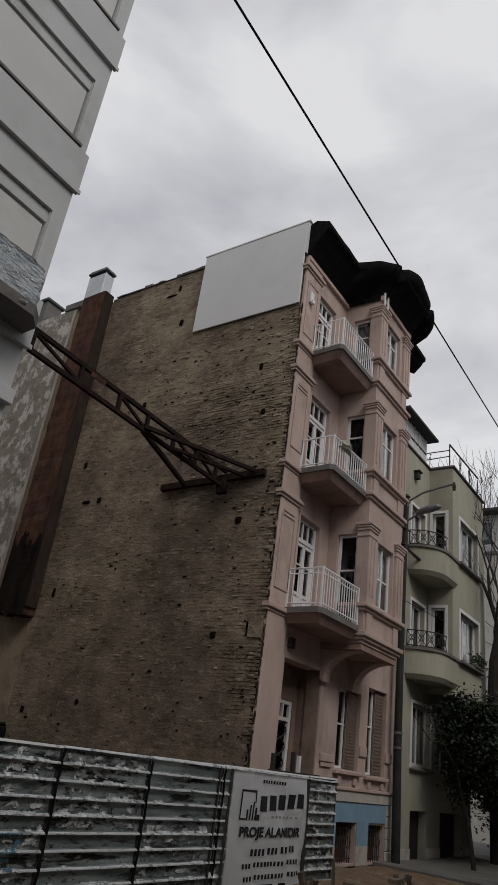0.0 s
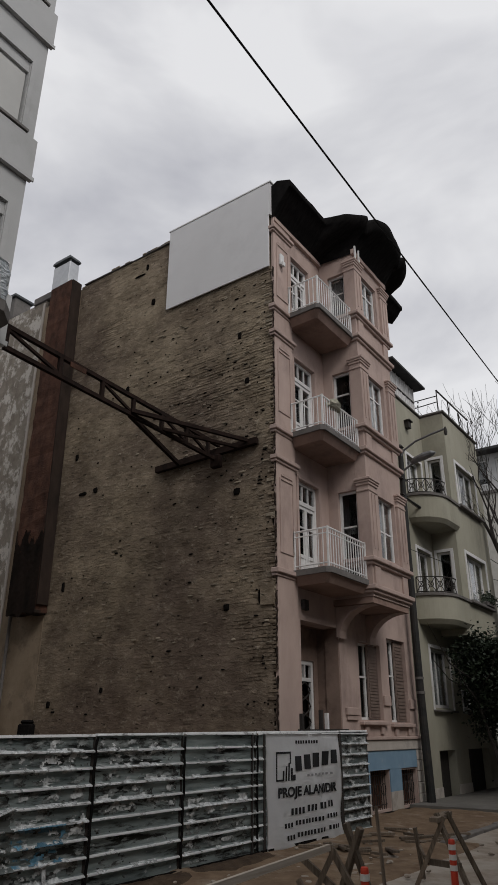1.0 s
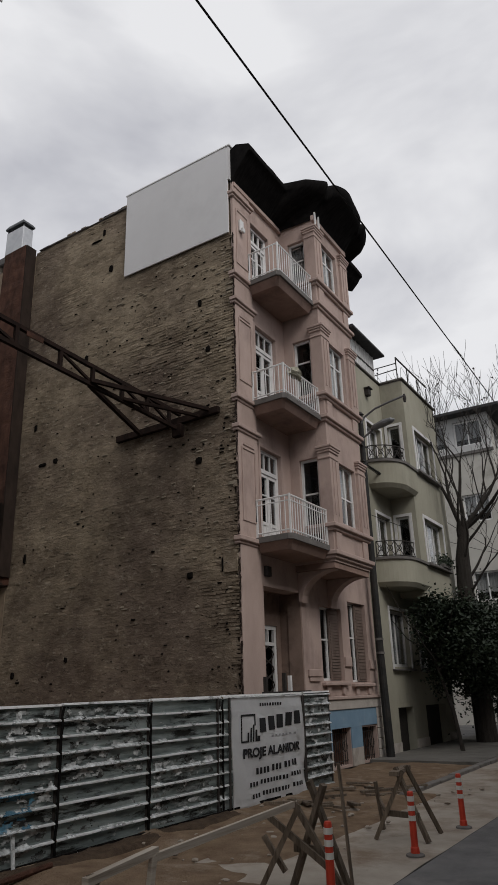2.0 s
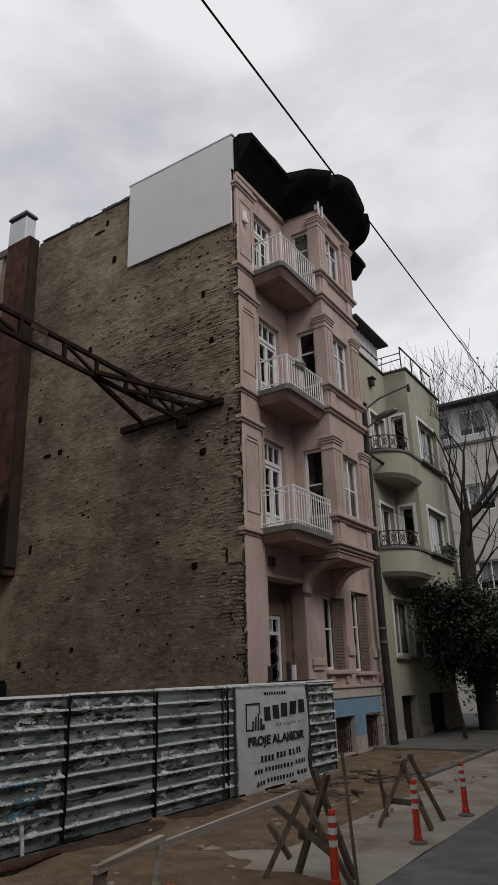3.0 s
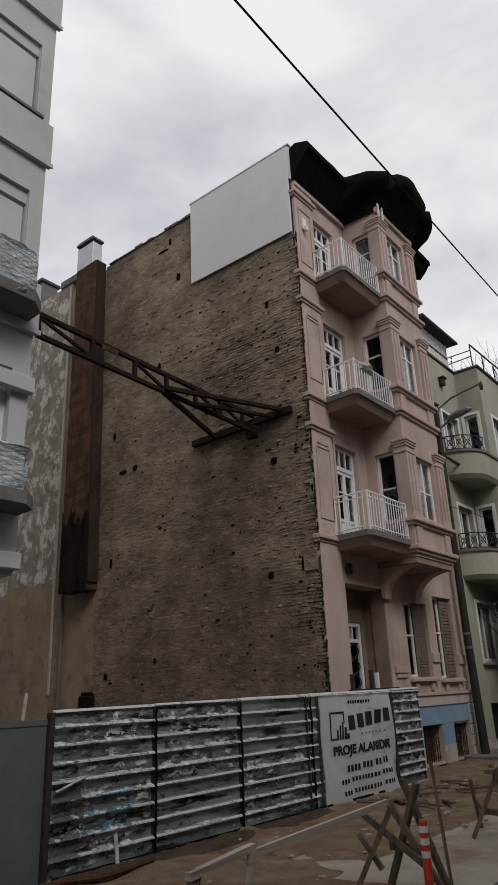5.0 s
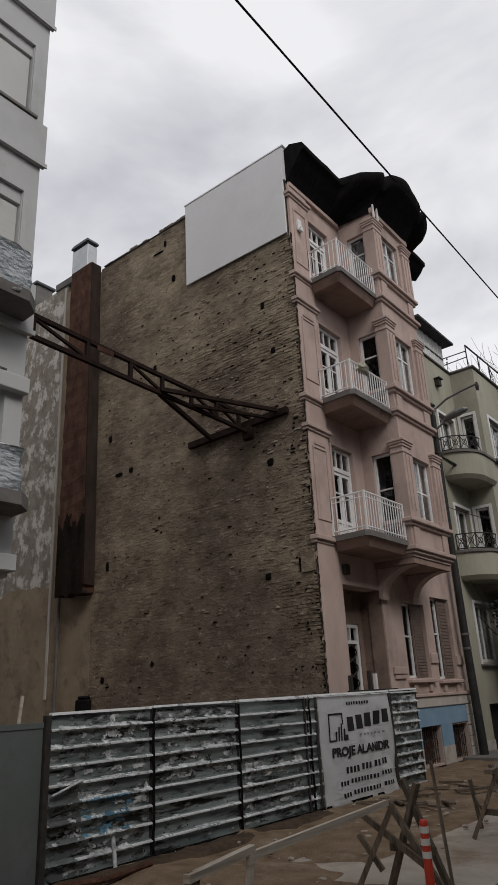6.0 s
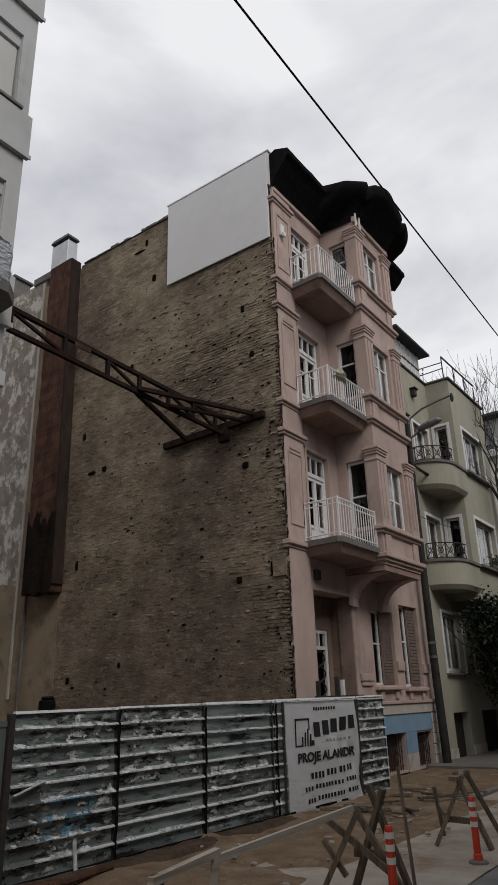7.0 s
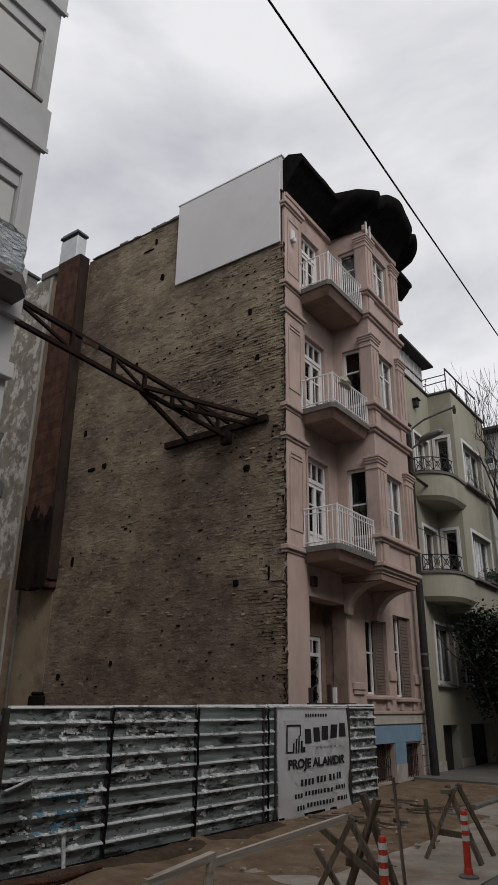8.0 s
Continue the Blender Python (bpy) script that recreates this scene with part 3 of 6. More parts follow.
def balcony_door(u0, u1, z0, z1):
    """A double door of two glazed leaves with a solid foot, under a transom light of three panes."""
    f0, f1 = -0.17, -0.09
    zt = z0 + 0.77 * (z1 - z0)
    door = part("balcony_door", boxes((f0, u0, z0, f1, u0 + 0.06, z1), (f0, u1 - 0.08, z0, f1, u1, z1), (f0, u0 + 0.08, z1 - 0.08, f1, u1 - 0.08, z1),
                                      (f0, u0 + 0.08, zt - 0.05, f1 + 0.015, u1 - 0.08, zt + 0.05)), M_WOODWHITE, house, "white wooden glazed double door with transom light")
    part("casing", boxes((0.002, u0 - 0.09, z0, 0.022, u0 - 0.004, z1 + 0.09), (0.002, u1 + 0.004, z0, 0.022, u1 + 0.09, z1 + 0.09), (0.002, u0 - 0.004, z1 + 0.004, 0.022, u1 + 0.004, z1 + 0.09), bevel=0.006), M_PINKTRIM, door)
    inner = u1 - u0 - 0.16
    for k in (1, 2):
        y = u0 + 0.08 + inner * k / 3
        part("transom_bar", boxes((f0 + 0.01, y - 0.02, zt + 0.05, f1 - 0.01, y + 0.02, z1 - 0.08)), M_WOODWHITE, door)
    for k in range(3):
        y = u0 + 0.08 + inner * k / 3
        part("pane", boxes((f0 + 0.035, y + 0.005, zt + 0.05, f0 + 0.041, y + inner / 3 - 0.005, z1 - 0.08)), M_GLASS, door).visible_shadow = False
    mid = (u0 + u1) / 2
    for a, b in ((u0 + 0.08, mid - 0.004), (mid + 0.004, u1 - 0.08)):
        w = 0.052
        sash = part("leaf", boxes((f0, a, z0 + 0.02, f1 - 0.01, a + w, zt - 0.052), (f0, b - w, z0 + 0.02, f1 - 0.01, b, zt - 0.052), (f0, a + w, zt - 0.14, f1 - 0.01, b - w, zt - 0.052),
                                  (f0, a + w, z0 + 0.02, f1 - 0.01, b - w, z0 + 0.14), (f0 + 0.02, a + w, z0 + 0.14, f1 - 0.03, b - w, z0 + 0.5), (f0, a + w, z0 + 0.5, f1 - 0.01, b - w, z0 + 0.58)), M_WOODWHITE, door)
        for k in (1,):
            zz = z0 + 0.58 + (zt - 0.14 - z0 - 0.58) * 0.6
            part("glazing_bar", boxes((f0 + 0.01, a + w, zz - 0.017, f1 - 0.02, b - w, zz + 0.017)), M_WOODWHITE, sash)
        part("pane", boxes((f0 + 0.03, a + w - 0.01, z0 + 0.57, f0 + 0.036, b - w + 0.01, zt - 0.13)), M_GLASS, sash).visible_shadow = False
    # black sheet for the unlit room behind the door
    part("shade_backing", boxes((-0.75, u0 - 0.02, z0 - 0.02, -0.7, u1 + 0.4, z1 + 0.02)), M_DARK, door)


for u0, u1, z0, z1 in HOLES[1:4]:
    balcony_door(u0, u1, z0, z1)
for (u0, u1, z0, z1), c in zip(HOLES[4:6], (0.0, 0.0)):
    glazing(house, "x", -0.15, u0, u1, z0, z1, -1, 2, (z0 + 0.55 * (z1 - z0),), c, "ground_window", "white framed window with brown wooden shutter leaf")
    mid = (u0 + u1) / 2
    leaf = part("shutter", boxes((-0.13, mid + 0.02, z0 + 0.03, -0.09, u1 - 0.02, z1 - 0.03)), M_SHUTBROWN, house, "brown louvred shutter leaf")
    for i in range(22):
        zz = z0 + 0.08 + (z1 - z0 - 0.16) * i / 22
        part("slat", boxes((-0.09, mid + 0.07, zz, -0.075, u1 - 0.07, zz + 0.045)), M_SHUTBROWN, leaf)
    part("sill", boxes((-0.1, u0 - 0.1, z0 - 0.12, 0.12, u1 + 0.1, z0 - 0.03), bevel=0.015), M_PINKTRIM, house)
    for ya in (u0 + 0.1, u1 - 0.28):
        part("apron", boxes((0.002, ya, z0 - 0.32, 0.06, ya + 0.18, z0 - 0.122)), M_PINKTRIM, house)
    part("stone_block", boxes((0.002, u1 + 0.02, z0 + 0.35, 0.05, u1 + 0.42, z0 + 0.6), bevel=0.01), M_PINKTRIM, house)
# basement openings with iron grilles
for u0, u1, z0, z1 in HOLES[6:]:
    part("basement_shutter", boxes((-0.3, u0, z0, -0.26, u1, z1)), M_STACK, house, "faded brown basement window board")
    bm = bmesh.new()
    for i in range(9):
        y = u0 + 0.06 + (u1 - u0 - 0.12) * i / 8
        tube(bm, [(-0.1, y, z0), (-0.1, y, z1)], 0.011, 5)
    for i in range(3):
        y = u0 + (u1 - u0) * (i + 0.5) / 3
        tube(bm, [(-0.085, y + 0.13 * math.cos(a), (z0 + z1) / 2 + 0.13 * math.sin(a)) for a in [k * math.tau / 12 for k in range(13)]], 0.01, 5, False)
    for z in (z0 + 0.1, z1 - 0.12):
        tube(bm, [(-0.1, u0, z), (-0.1, u1, z)], 0.012, 5)
    part("basement_grille", bm, M_IRON, house)
# plinth
part("plinth_band", boxes((0.002, 2.95, 1.36, 0.06, 7.28, 1.6), bevel=0.01), M_BAND, house)
part("plinth_moulding", boxes((0.002, 2.95, 1.602, 0.1, 7.3, 1.68), bevel=0.012), M_PINKTRIM, house)
part("blue_plinth", boxes((0.002, 2.95, 0.925, 0.03, 6.88, 1.358), (0.002, 5.14, 0.42, 0.03, 5.82, 0.923), (0.002, 2.95, 0.42, 0.03, 4.0, 0.923)), M_BLUE, house, "chalky blue painted plinth")
for ya, yb in ((5.14, 5.82), (2.95, 4.0)):
    part("white_plinth", boxes((0.002, ya, 0.0, 0.034, yb, 0.418)), M_BAND, house)
for i in range(5):
    part("quoin", boxes((0.002, 6.89, 0.02 + i * 0.268, 0.05, 7.27 - 0.04 * (i % 2), 0.272 + i * 0.268), bevel=0.012), M_BAND, house)

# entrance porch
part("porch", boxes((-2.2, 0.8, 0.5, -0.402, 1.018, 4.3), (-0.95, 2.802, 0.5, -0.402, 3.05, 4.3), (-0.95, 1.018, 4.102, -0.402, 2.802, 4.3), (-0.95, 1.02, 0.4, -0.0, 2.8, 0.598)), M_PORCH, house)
DX = -0.62
part("porch_back", pierced("x", DX - 0.2, DX, 1.02, 2.8, 0.6, 4.1, [(1.9, 2.62, 0.6, 3.35)]), M_PORCH, house, "brown wall round the entrance door, grime and shade in its colour")
door = part("entrance_door", boxes((DX - 0.1, 1.9, 0.6, DX - 0.03, 1.97, 3.35), (DX - 0.1, 2.52, 0.6, DX - 0.03, 2.62, 3.35), (DX - 0.1, 1.97, 3.25, DX - 0.03, 2.52, 3.35), (DX - 0.1, 1.97, 2.88, DX - 0.03, 2.52, 2.96), (DX - 0.1, 1.97, 0.6, DX - 0.03, 2.52, 0.75), (DX - 0.1, 2.22, 2.96, DX - 0.03, 2.27, 3.25)), M_WOODWHITE, house, "white door frame with iron lattice")
bm = bmesh.new()
for i in range(6):
    for s in (-1, 1):
        tube(bm, [(DX - 0.05, 2.245 + s * 0.25 * math.sin(k * math.pi / 6), 0.76 + i * 0.35 + k * 0.35 / 6) for k in range(7)], 0.02, 5)
part("lattice", bm, M_IRON, door)
part("shade_backing", boxes((DX - 0.3, 1.85, 0.55, DX - 0.25, 2.68, 3.4)), M_DARK, door)
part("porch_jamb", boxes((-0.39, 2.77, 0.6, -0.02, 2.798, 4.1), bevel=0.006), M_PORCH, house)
part("pilaster_block", boxes((0.002, 2.95, 2.15, 0.07, 3.6, 2.32), (0.002, 3.0, 2.04, 0.045, 3.55, 2.149), bevel=0.012), M_PINKTRIM, house)
part("meter_box", boxes((0.002, 1.06, 4.32, 0.1, 1.26, 4.55), bevel=0.01), M_IRON, house)
part("pier_lamp", boxes((0.072, 0.25, 13.25, 0.14, 0.42, 13.6), (0.141, 0.28, 13.2, 0.2, 0.39, 13.34), bevel=0.01), M_WOODWHITE, house)


def balcony(z, top, double):
    """Projecting slab with a tapered pink underside and a white bar railing."""
    slab = part("balcony", prism(bmesh.new(), [(0.002, 0.64), (0.94, 0.6), (1.03, 0.68), (1.03, 2.5), (0.002, 2.5)], z - 0.13, z), M_SLAB, house, "weathered grey balcony slab")
    bm = bmesh.new()
    a = [(0.002, 0.69), (0.91, 0.65), (0.98, 0.72), (0.98, 2.5), (0.002, 2.5)]
    b = [(0.002, 0.82), (0.81, 0.78), (0.87, 0.84), (0.87, 2.5), (0.002, 2.5)]
    lo = [bm.verts.new((x, y, z - 0.32)) for x, y in b]
    hi = [bm.verts.new((x, y, z - 0.131)) for x, y in a]
    for i in range(5):
        bm.faces.new((lo[i], lo[(i + 1) % 5], hi[(i + 1) % 5], hi[i]))
    bm.faces.new(lo[::-1])
    bm.faces.new(hi)
    bmesh.ops.recalc_face_normals(bm, faces=bm.faces[:])
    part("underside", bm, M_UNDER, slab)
    path = [Vector((0.09, 0.7, 0)), Vector((0.97, 0.67, 0)), Vector((0.97, 2.5, 0))]
    for zz, r in ((top, 0.024), (z + 0.09, 0.018)) + (((top - 0.12, 0.015),) if double else ()):
        bm = bmesh.new()
        tube(bm, [p + Vector((0, 0, zz)) for p in path], r, 6)
        part("rail", bm, M_WHITEPAINT, slab)
    for p in path:
        part("post", boxes((p.x - 0.02, p.y - 0.02, z, p.x + 0.02, p.y + 0.02, top + 0.03)), M_WHITEPAINT, slab)
    for a, b in zip(path, path[1:]):
        n = max(2, int((b - a).length / 0.115))
        for i in range(1, n):
            p = a.lerp(b, i / n)
            bm = bmesh.new()
            tube(bm, [(p.x, p.y, z + 0.03), (p.x, p.y, top)], 0.012, 5)
            part("bar", bm, M_WHITEPAINT, slab)
    return slab


b1 = balcony(5.12, 6.0, True)
b2 = balcony(8.5, 9.28, False)
b3 = balcony(11.9, 12.75, False)
# a bundle on the middle balcony
bm = bmesh.new()
bmesh.ops.create_icosphere(bm, subdivisions=3, radius=1.0)
for v in bm.verts:
    k = 1 + 0.4 * noise.noise(v.co * 1.8)
    v.co = Vector((0.97 + v.co.x * 0.15 * k, 1.25 + v.co.y * 0.26 * k, 9.27 + v.co.z * 0.12 * k - 0.1 * v.co.y * v.co.y))
part("bundle", bm, M_OLIVE, b2, "grey-green cloth bundle slung over the rail")

# black eaves: coved soffit from the wall out to a wavy rim
def eave_ring():
    """Inner (wall) and outer (rim) plan points from the brick corner to the far end, and how full the rim is."""
    rows = []
    for i in range(9):
        y = -0.04 + 1.98 * i / 8
        rows.append(((0.03, y + 0.05), (0.67, y), 0.0))
    cx, cy, rx, ry = 0.69, 4.0, 1.22, 2.04
    for i in range(1, 60):
        a = -math.pi / 2 + math.pi * i / 60
        py = cy + ry * math.sin(a)
        px = cx + rx * math.cos(a) ** 0.62
        px += 0.16 * math.exp(-((py - 3.15) / 0.55) ** 2) - 0.13 * max(0.0, math.sin(a))
        px -= 0.2 * math.exp(-((py - 2.66) / 0.09) ** 2) + 0.13 * math.exp(-((py - 4.72) / 0.1) ** 2)
        rows.append(((BX + 0.03 if BY0 - 0.05 < py < BY1 + 0.05 else 0.03, min(max(py, 1.9), 6.0)), (px, py), min(1.0, math.cos(a) * 1.6)))
    for i in range(7):
        y = 6.06 + 1.27 * i / 6
        rows.append(((0.03, y), (0.68, y), 0.0))
    return rows


bm = bmesh.new()
rows = []
for (ix, iy), (ox, oy), full in eave_ring():
    hump = 0.08 * math.sin((oy - 2.0) / 4.0 * math.pi) if 2.0 < oy < 6.0 else 0.0
    dip = -0.16 * math.exp(-((oy - 2.66) / 0.08) ** 2) - 0.14 * math.exp(-((oy - 4.72) / 0.1) ** 2) if ox > 1.2 else 0.0
    wob = 0.03 * noise.noise(Vector((ox * 3, oy * 3, 1.7)))
    zr = 15.56 + hump + dip + wob
    sag = 0.08 * noise.noise(Vector((ox * 2.1, oy * 2.6, 8.3)))
    foot = 14.62 if oy < 6.05 else 14.95
    prof = [(0.0, foot), (0.10, foot + 0.18 + sag), (0.38, 15.02 + sag), (0.74, 15.26 + hump - 0.1 * full), (0.9, zr - 0.14 - 0.18 * full), (0.98, zr - 0.13 - 0.12 * full), (1.02 + 0.03 * full, zr - 0.1),
            (1.02 + 0.02 * full, zr + 0.03), (0.97, zr + 0.09), (0.3, 15.85), (-0.1, 15.75)]
    rows.append([bm.verts.new((ix + (ox - ix) * f, iy + (oy - iy) * f, z)) for f, z in prof])
for r0, r1 in zip(rows, rows[1:]):
    for j in range(len(r0) - 1):
        bm.faces.new((r0[j], r0[j + 1], r1[j + 1], r1[j])).smooth = j < 8
for r in (rows[0], rows[-1]):
    bm.faces.new(r)
bmesh.ops.recalc_face_normals(bm, faces=bm.faces[:])
eave = part("eave", bm, M_EAVE, house, "black weathered overhanging eaves with rounded bay canopy")
bm = boxes((0.0, 0.05, 14.58, 0.1, 2.55, 14.7), (BX + 0.002, BY0 - 0.05, 14.6, BX + 0.08, BY1 + 0.05, 14.76))
part("cornice", bm, M_PINKTRIM, house)
for y in (2.55, 2.78):
    part("torn_lath", boxes((BX + 0.1, y, 14.42, BX + 0.14, y + 0.05, 14.85)), M_WOODWHITE, house)
part("cladding_panel", boxes((-3.63, -0.075, 13.06, -0.03, -0.035, 15.86), bevel=0.006), M_PANEL, house, "plain grey-white cladding sheet on brick wall")
part("panel_cap", boxes((-3.66, -0.09, 15.862, 0.06, 0.12, 15.9)), M_WOODWHITE, house)
part("panel_return", boxes((-0.028, -0.07, 14.75, 0.02, 0.3, 15.86)), M_PANEL, house)
rt = random.Random(17)
x = -3.66
while x > -7.3:
    w = min(rt.uniform(0.3, 0.75), x + 7.42)
    part("coping_stone", boxes((x - w, -0.03 - rt.uniform(0, 0.03), 15.502, x - 0.004, 0.36, 15.535 + rt.uniform(0, 0.02)), bevel=0.012), M_SLAB, house)
    x -= w

for i in range(11):
    x = -3.72 - 2.6 * rt.random() ** 2.2
    part("loose_brick", boxes((x - rt.uniform(0.06, 0.2), -0.05, 15.53, x + rt.uniform(0.03, 0.12), 0.1, 15.562 + rt.uniform(0, 0.045)), bevel=0.012), M_BRICK_OB, house)

# flue stack
stack = thing("flue_stack", "tall rust-brown rendered flue stack against the brick wall", "chimney")
bm = bmesh.new()
prev = None
rs = random.Random(4)
for i in range(45):
    z = 4.75 + (15.6 - 4.75) * i / 44
    j = lambda: rs.uniform(-0.018, 0.018)
    inset = 0.06 if i == 0 else 0.0
    out = 0.42
    lean = 0.16 * (z - 4.75) / 10.85
    ring = [bm.verts.new(p) for p in ((-8.66 + j() + inset, -0.02, z), (-8.66 + j() + inset, -out + j() + inset, z), (-7.45 - lean + j() - inset * 0.4, -out + j() + inset, z), (-7.45 - lean + j(), -0.02, z))]
    if prev:
        for k in range(4):
            bm.faces.new((prev[k], prev[(k + 1) % 4], ring[(k + 1) % 4], ring[k]))
    else:
        bm.faces.new(ring[::-1])
    prev = ring
bm.faces.new(prev)
bmesh.ops.recalc_face_normals(bm, faces=bm.faces[:])
part("shaft", bm, M_STACK, stack)
# near-black slab covers the shaft's right flank
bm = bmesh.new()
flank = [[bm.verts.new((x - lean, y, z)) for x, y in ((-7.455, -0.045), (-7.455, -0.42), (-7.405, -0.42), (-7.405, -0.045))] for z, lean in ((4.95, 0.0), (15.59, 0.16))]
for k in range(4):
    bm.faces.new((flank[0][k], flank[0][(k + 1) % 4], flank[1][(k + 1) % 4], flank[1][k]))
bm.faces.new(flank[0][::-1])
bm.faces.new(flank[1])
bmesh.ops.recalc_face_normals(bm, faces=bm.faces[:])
part("dark_side", bm, M_NEARBLACK, stack, "near-black flank")
# ragged near-black sheet on the lower shaft, thinning out upwards
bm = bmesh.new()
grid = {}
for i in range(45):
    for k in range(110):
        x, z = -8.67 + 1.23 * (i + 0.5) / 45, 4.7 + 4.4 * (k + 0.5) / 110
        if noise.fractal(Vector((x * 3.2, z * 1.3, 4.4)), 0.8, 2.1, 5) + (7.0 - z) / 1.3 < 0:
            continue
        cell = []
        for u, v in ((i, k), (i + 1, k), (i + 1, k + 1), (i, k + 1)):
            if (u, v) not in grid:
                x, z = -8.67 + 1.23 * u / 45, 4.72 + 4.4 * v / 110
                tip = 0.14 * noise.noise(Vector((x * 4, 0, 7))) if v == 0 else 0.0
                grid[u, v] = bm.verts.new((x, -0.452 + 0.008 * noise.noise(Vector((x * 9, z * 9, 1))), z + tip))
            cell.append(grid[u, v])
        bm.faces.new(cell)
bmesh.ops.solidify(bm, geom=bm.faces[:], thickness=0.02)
part("dark_coat", bm, M_NEARBLACK, stack, "ragged near-black coat on the lower shaft")
for i, d in enumerate((0.1, 0.04, 0.13)):
    x = -8.64 + i * 0.39
    part("broken_render", boxes((x, -0.4 - rs.uniform(0, 0.02), 4.83 - d, x + 0.388, -0.02, 4.83), bevel=0.03), M_NEARBLACK, stack, "broken near-black render edge")
part("flue_box", boxes((-8.7, -0.4, 15.602, -7.86, 0.0, 16.5), bevel=0.02), M_FLUE, stack, "pale metal flue box")
for x, y in ((-8.65, -0.36), (-7.91, -0.36), (-8.65, -0.05), (-7.91, -0.05)):
    part("cap_post", boxes((x - 0.025, y - 0.025, 16.495, x + 0.025, y + 0.025, 16.62)), M_FLUECAP, stack)
bm = bmesh.new()
rings = []
for k, z in ((1.0, 16.6), (0.98, 16.66), (0.8, 16.76), (0.5, 16.83), (0.1, 16.85)):
    rings.append([bm.verts.new((-8.28 + sx * 0.45 * k, -0.2 + sy * 0.24 * k, z)) for sx, sy in ((-1, -1), (1, -1), (1, 1), (-1, 1))])
for a, b in zip(rings, rings[1:]):
    for i in range(4):
        bm.faces.new((a[i], a[(i + 1) % 4], b[(i + 1) % 4], b[i]))
bm.faces.new(rings[0][::-1])
bm.faces.new(rings[-1])
part("cap", bm, M_FLUECAP, stack, "dark rounded sheet metal cap")

# wall of the house behind the plot
rear = thing("rear_house", "old house with mottled peeling plaster party wall", "house")
part("party_wall", boxes((-22, 0.0, 0.0, -9.42, 0.4, 15.7)), M_OLDPLASTER, rear)
part("brown_strip", boxes((-9.418, -0.012, 0.0, -7.582, 0.4, 15.4)), M_BROWNPATCH, rear, "smooth brown rendered strip")
part("parapet", boxes((-10.1, -0.05, 15.702, -8.7, 0.38, 16.0), bevel=0.03), M_SLAB, rear)
bm = bmesh.new()
top = [(-22 + 12.56 * i / 60, 5.2 + 0.45 * noise.fractal(Vector((i * 0.13, 2.2, 0.0)), 1.0, 2.0, 5)) for i in range(61)]
lip = [[bm.verts.new((x, y, z)) for y in (-0.014, -0.001)] for x, z in top]
foot = [[bm.verts.new((x, y, 0.0)) for y in (-0.014, -0.001)] for x, z in top]
for a, b, c, d in zip(lip, lip[1:], foot, foot[1:]):
    bm.faces.new((c[0], d[0], b[0], a[0]))
    bm.faces.new((a[0], b[0], b[1], a[1]))
bmesh.ops.recalc_face_normals(bm, faces=bm.faces[:])
part("lower_render", bm, M_BROWNPATCH, rear, "brown smooth render on the lower wall")
part("wall_edge", boxes((-9.53, -0.05, 2.0, -9.43, -0.002, 15.6), bevel=0.01), M_BAND, rear)
bm = bmesh.new()
tube(bm, [(-8.95, -0.08, 1.5 + i * 1.5) for i in range(9)], 0.045, 8)
part("drainpipe", bm, M_SLAB, rear, "thin grey drainpipe")
part("small_chimney", boxes((-12.2, 0.1, 15.7, -11.5, 0.8, 16.75), bevel=0.02), M_SLAB, rear)
part("chimney_cap", boxes((-12.28, 0.02, 16.752, -11.42, 0.88, 16.87), bevel=0.02), M_FLUECAP, rear)
vent = part("vent_hood", boxes((-7.9, -0.2, 1.6, -7.38, -0.005, 1.95), (-7.84, -0.18, 1.95, -7.44, -0.005, 2.04), bevel=0.04), M_EAVE)
tagged(vent, "black rounded vent hood on the brown wall", "vent")

# shoring truss
truss = thing("shoring_truss", "rusty brown steel lattice truss propping the brick wall", "truss")
TX = -1.53


def zt(y):
    return 8.28 - 0.032 * y


def zb(y):
    return 7.87 - 0.029 * y


part("chord", beam(bmesh.new(), (TX, -6.35, zt(-6.35)), (TX, -0.12, zt(-0.12)), 0.084), M_RUST, truss)
part("chord", beam(bmesh.new(), (TX, -6.35, zb(-6.35)), (TX, -0.15, zb(-0.15)), 0.084), M_RUST, truss)
ys = [-6.32, -5.1, -4.0, -3.1, -2.2, -1.35, -0.55]
for i, y in enumerate(ys):
    part("strut", beam(bmesh.new(), (TX, y, zb(y) + 0.045), (TX, y, zt(y) - 0.04), 0.075), M_RUST, truss)
    if i + 1 < len(ys) and i in (0, 2, 4, 5):
        part("diagonal", beam(bmesh.new(), (TX, y + 0.04, zt(y) - 0.06), (TX, ys[i + 1] - 0.04, zb(ys[i + 1]) + 0.06), 0.055), M_RUST, truss)
part("waler", beam(bmesh.new(), (-3.6, -0.09, 8.08), (-0.4, -0.09, 8.16), 0.12, 0.16), M_RUST, truss)
part("fork_leg", beam(bmesh.new(), (TX - 0.03, -3.15, zb(-3.15)), (-2.78, -0.16, 8.06), 0.09), M_RUST, truss)
part("fork_leg", beam(bmesh.new(), (TX + 0.05, -3.2, zb(-3.2) + 0.06), (-0.66, -0.16, 8.2), 0.085), M_RUST, truss)
part("fork_leg", beam(bmesh.new(), (TX + 0.03, -2.2, zb(-2.2) + 0.03), (-0.95, -0.16, 8.1), 0.07), M_RUST, truss)
part("gusset", boxes((TX - 0.12, -0.3, 7.66, TX + 0.16, -0.15, 7.98), bevel=0.02), M_RUST, truss)
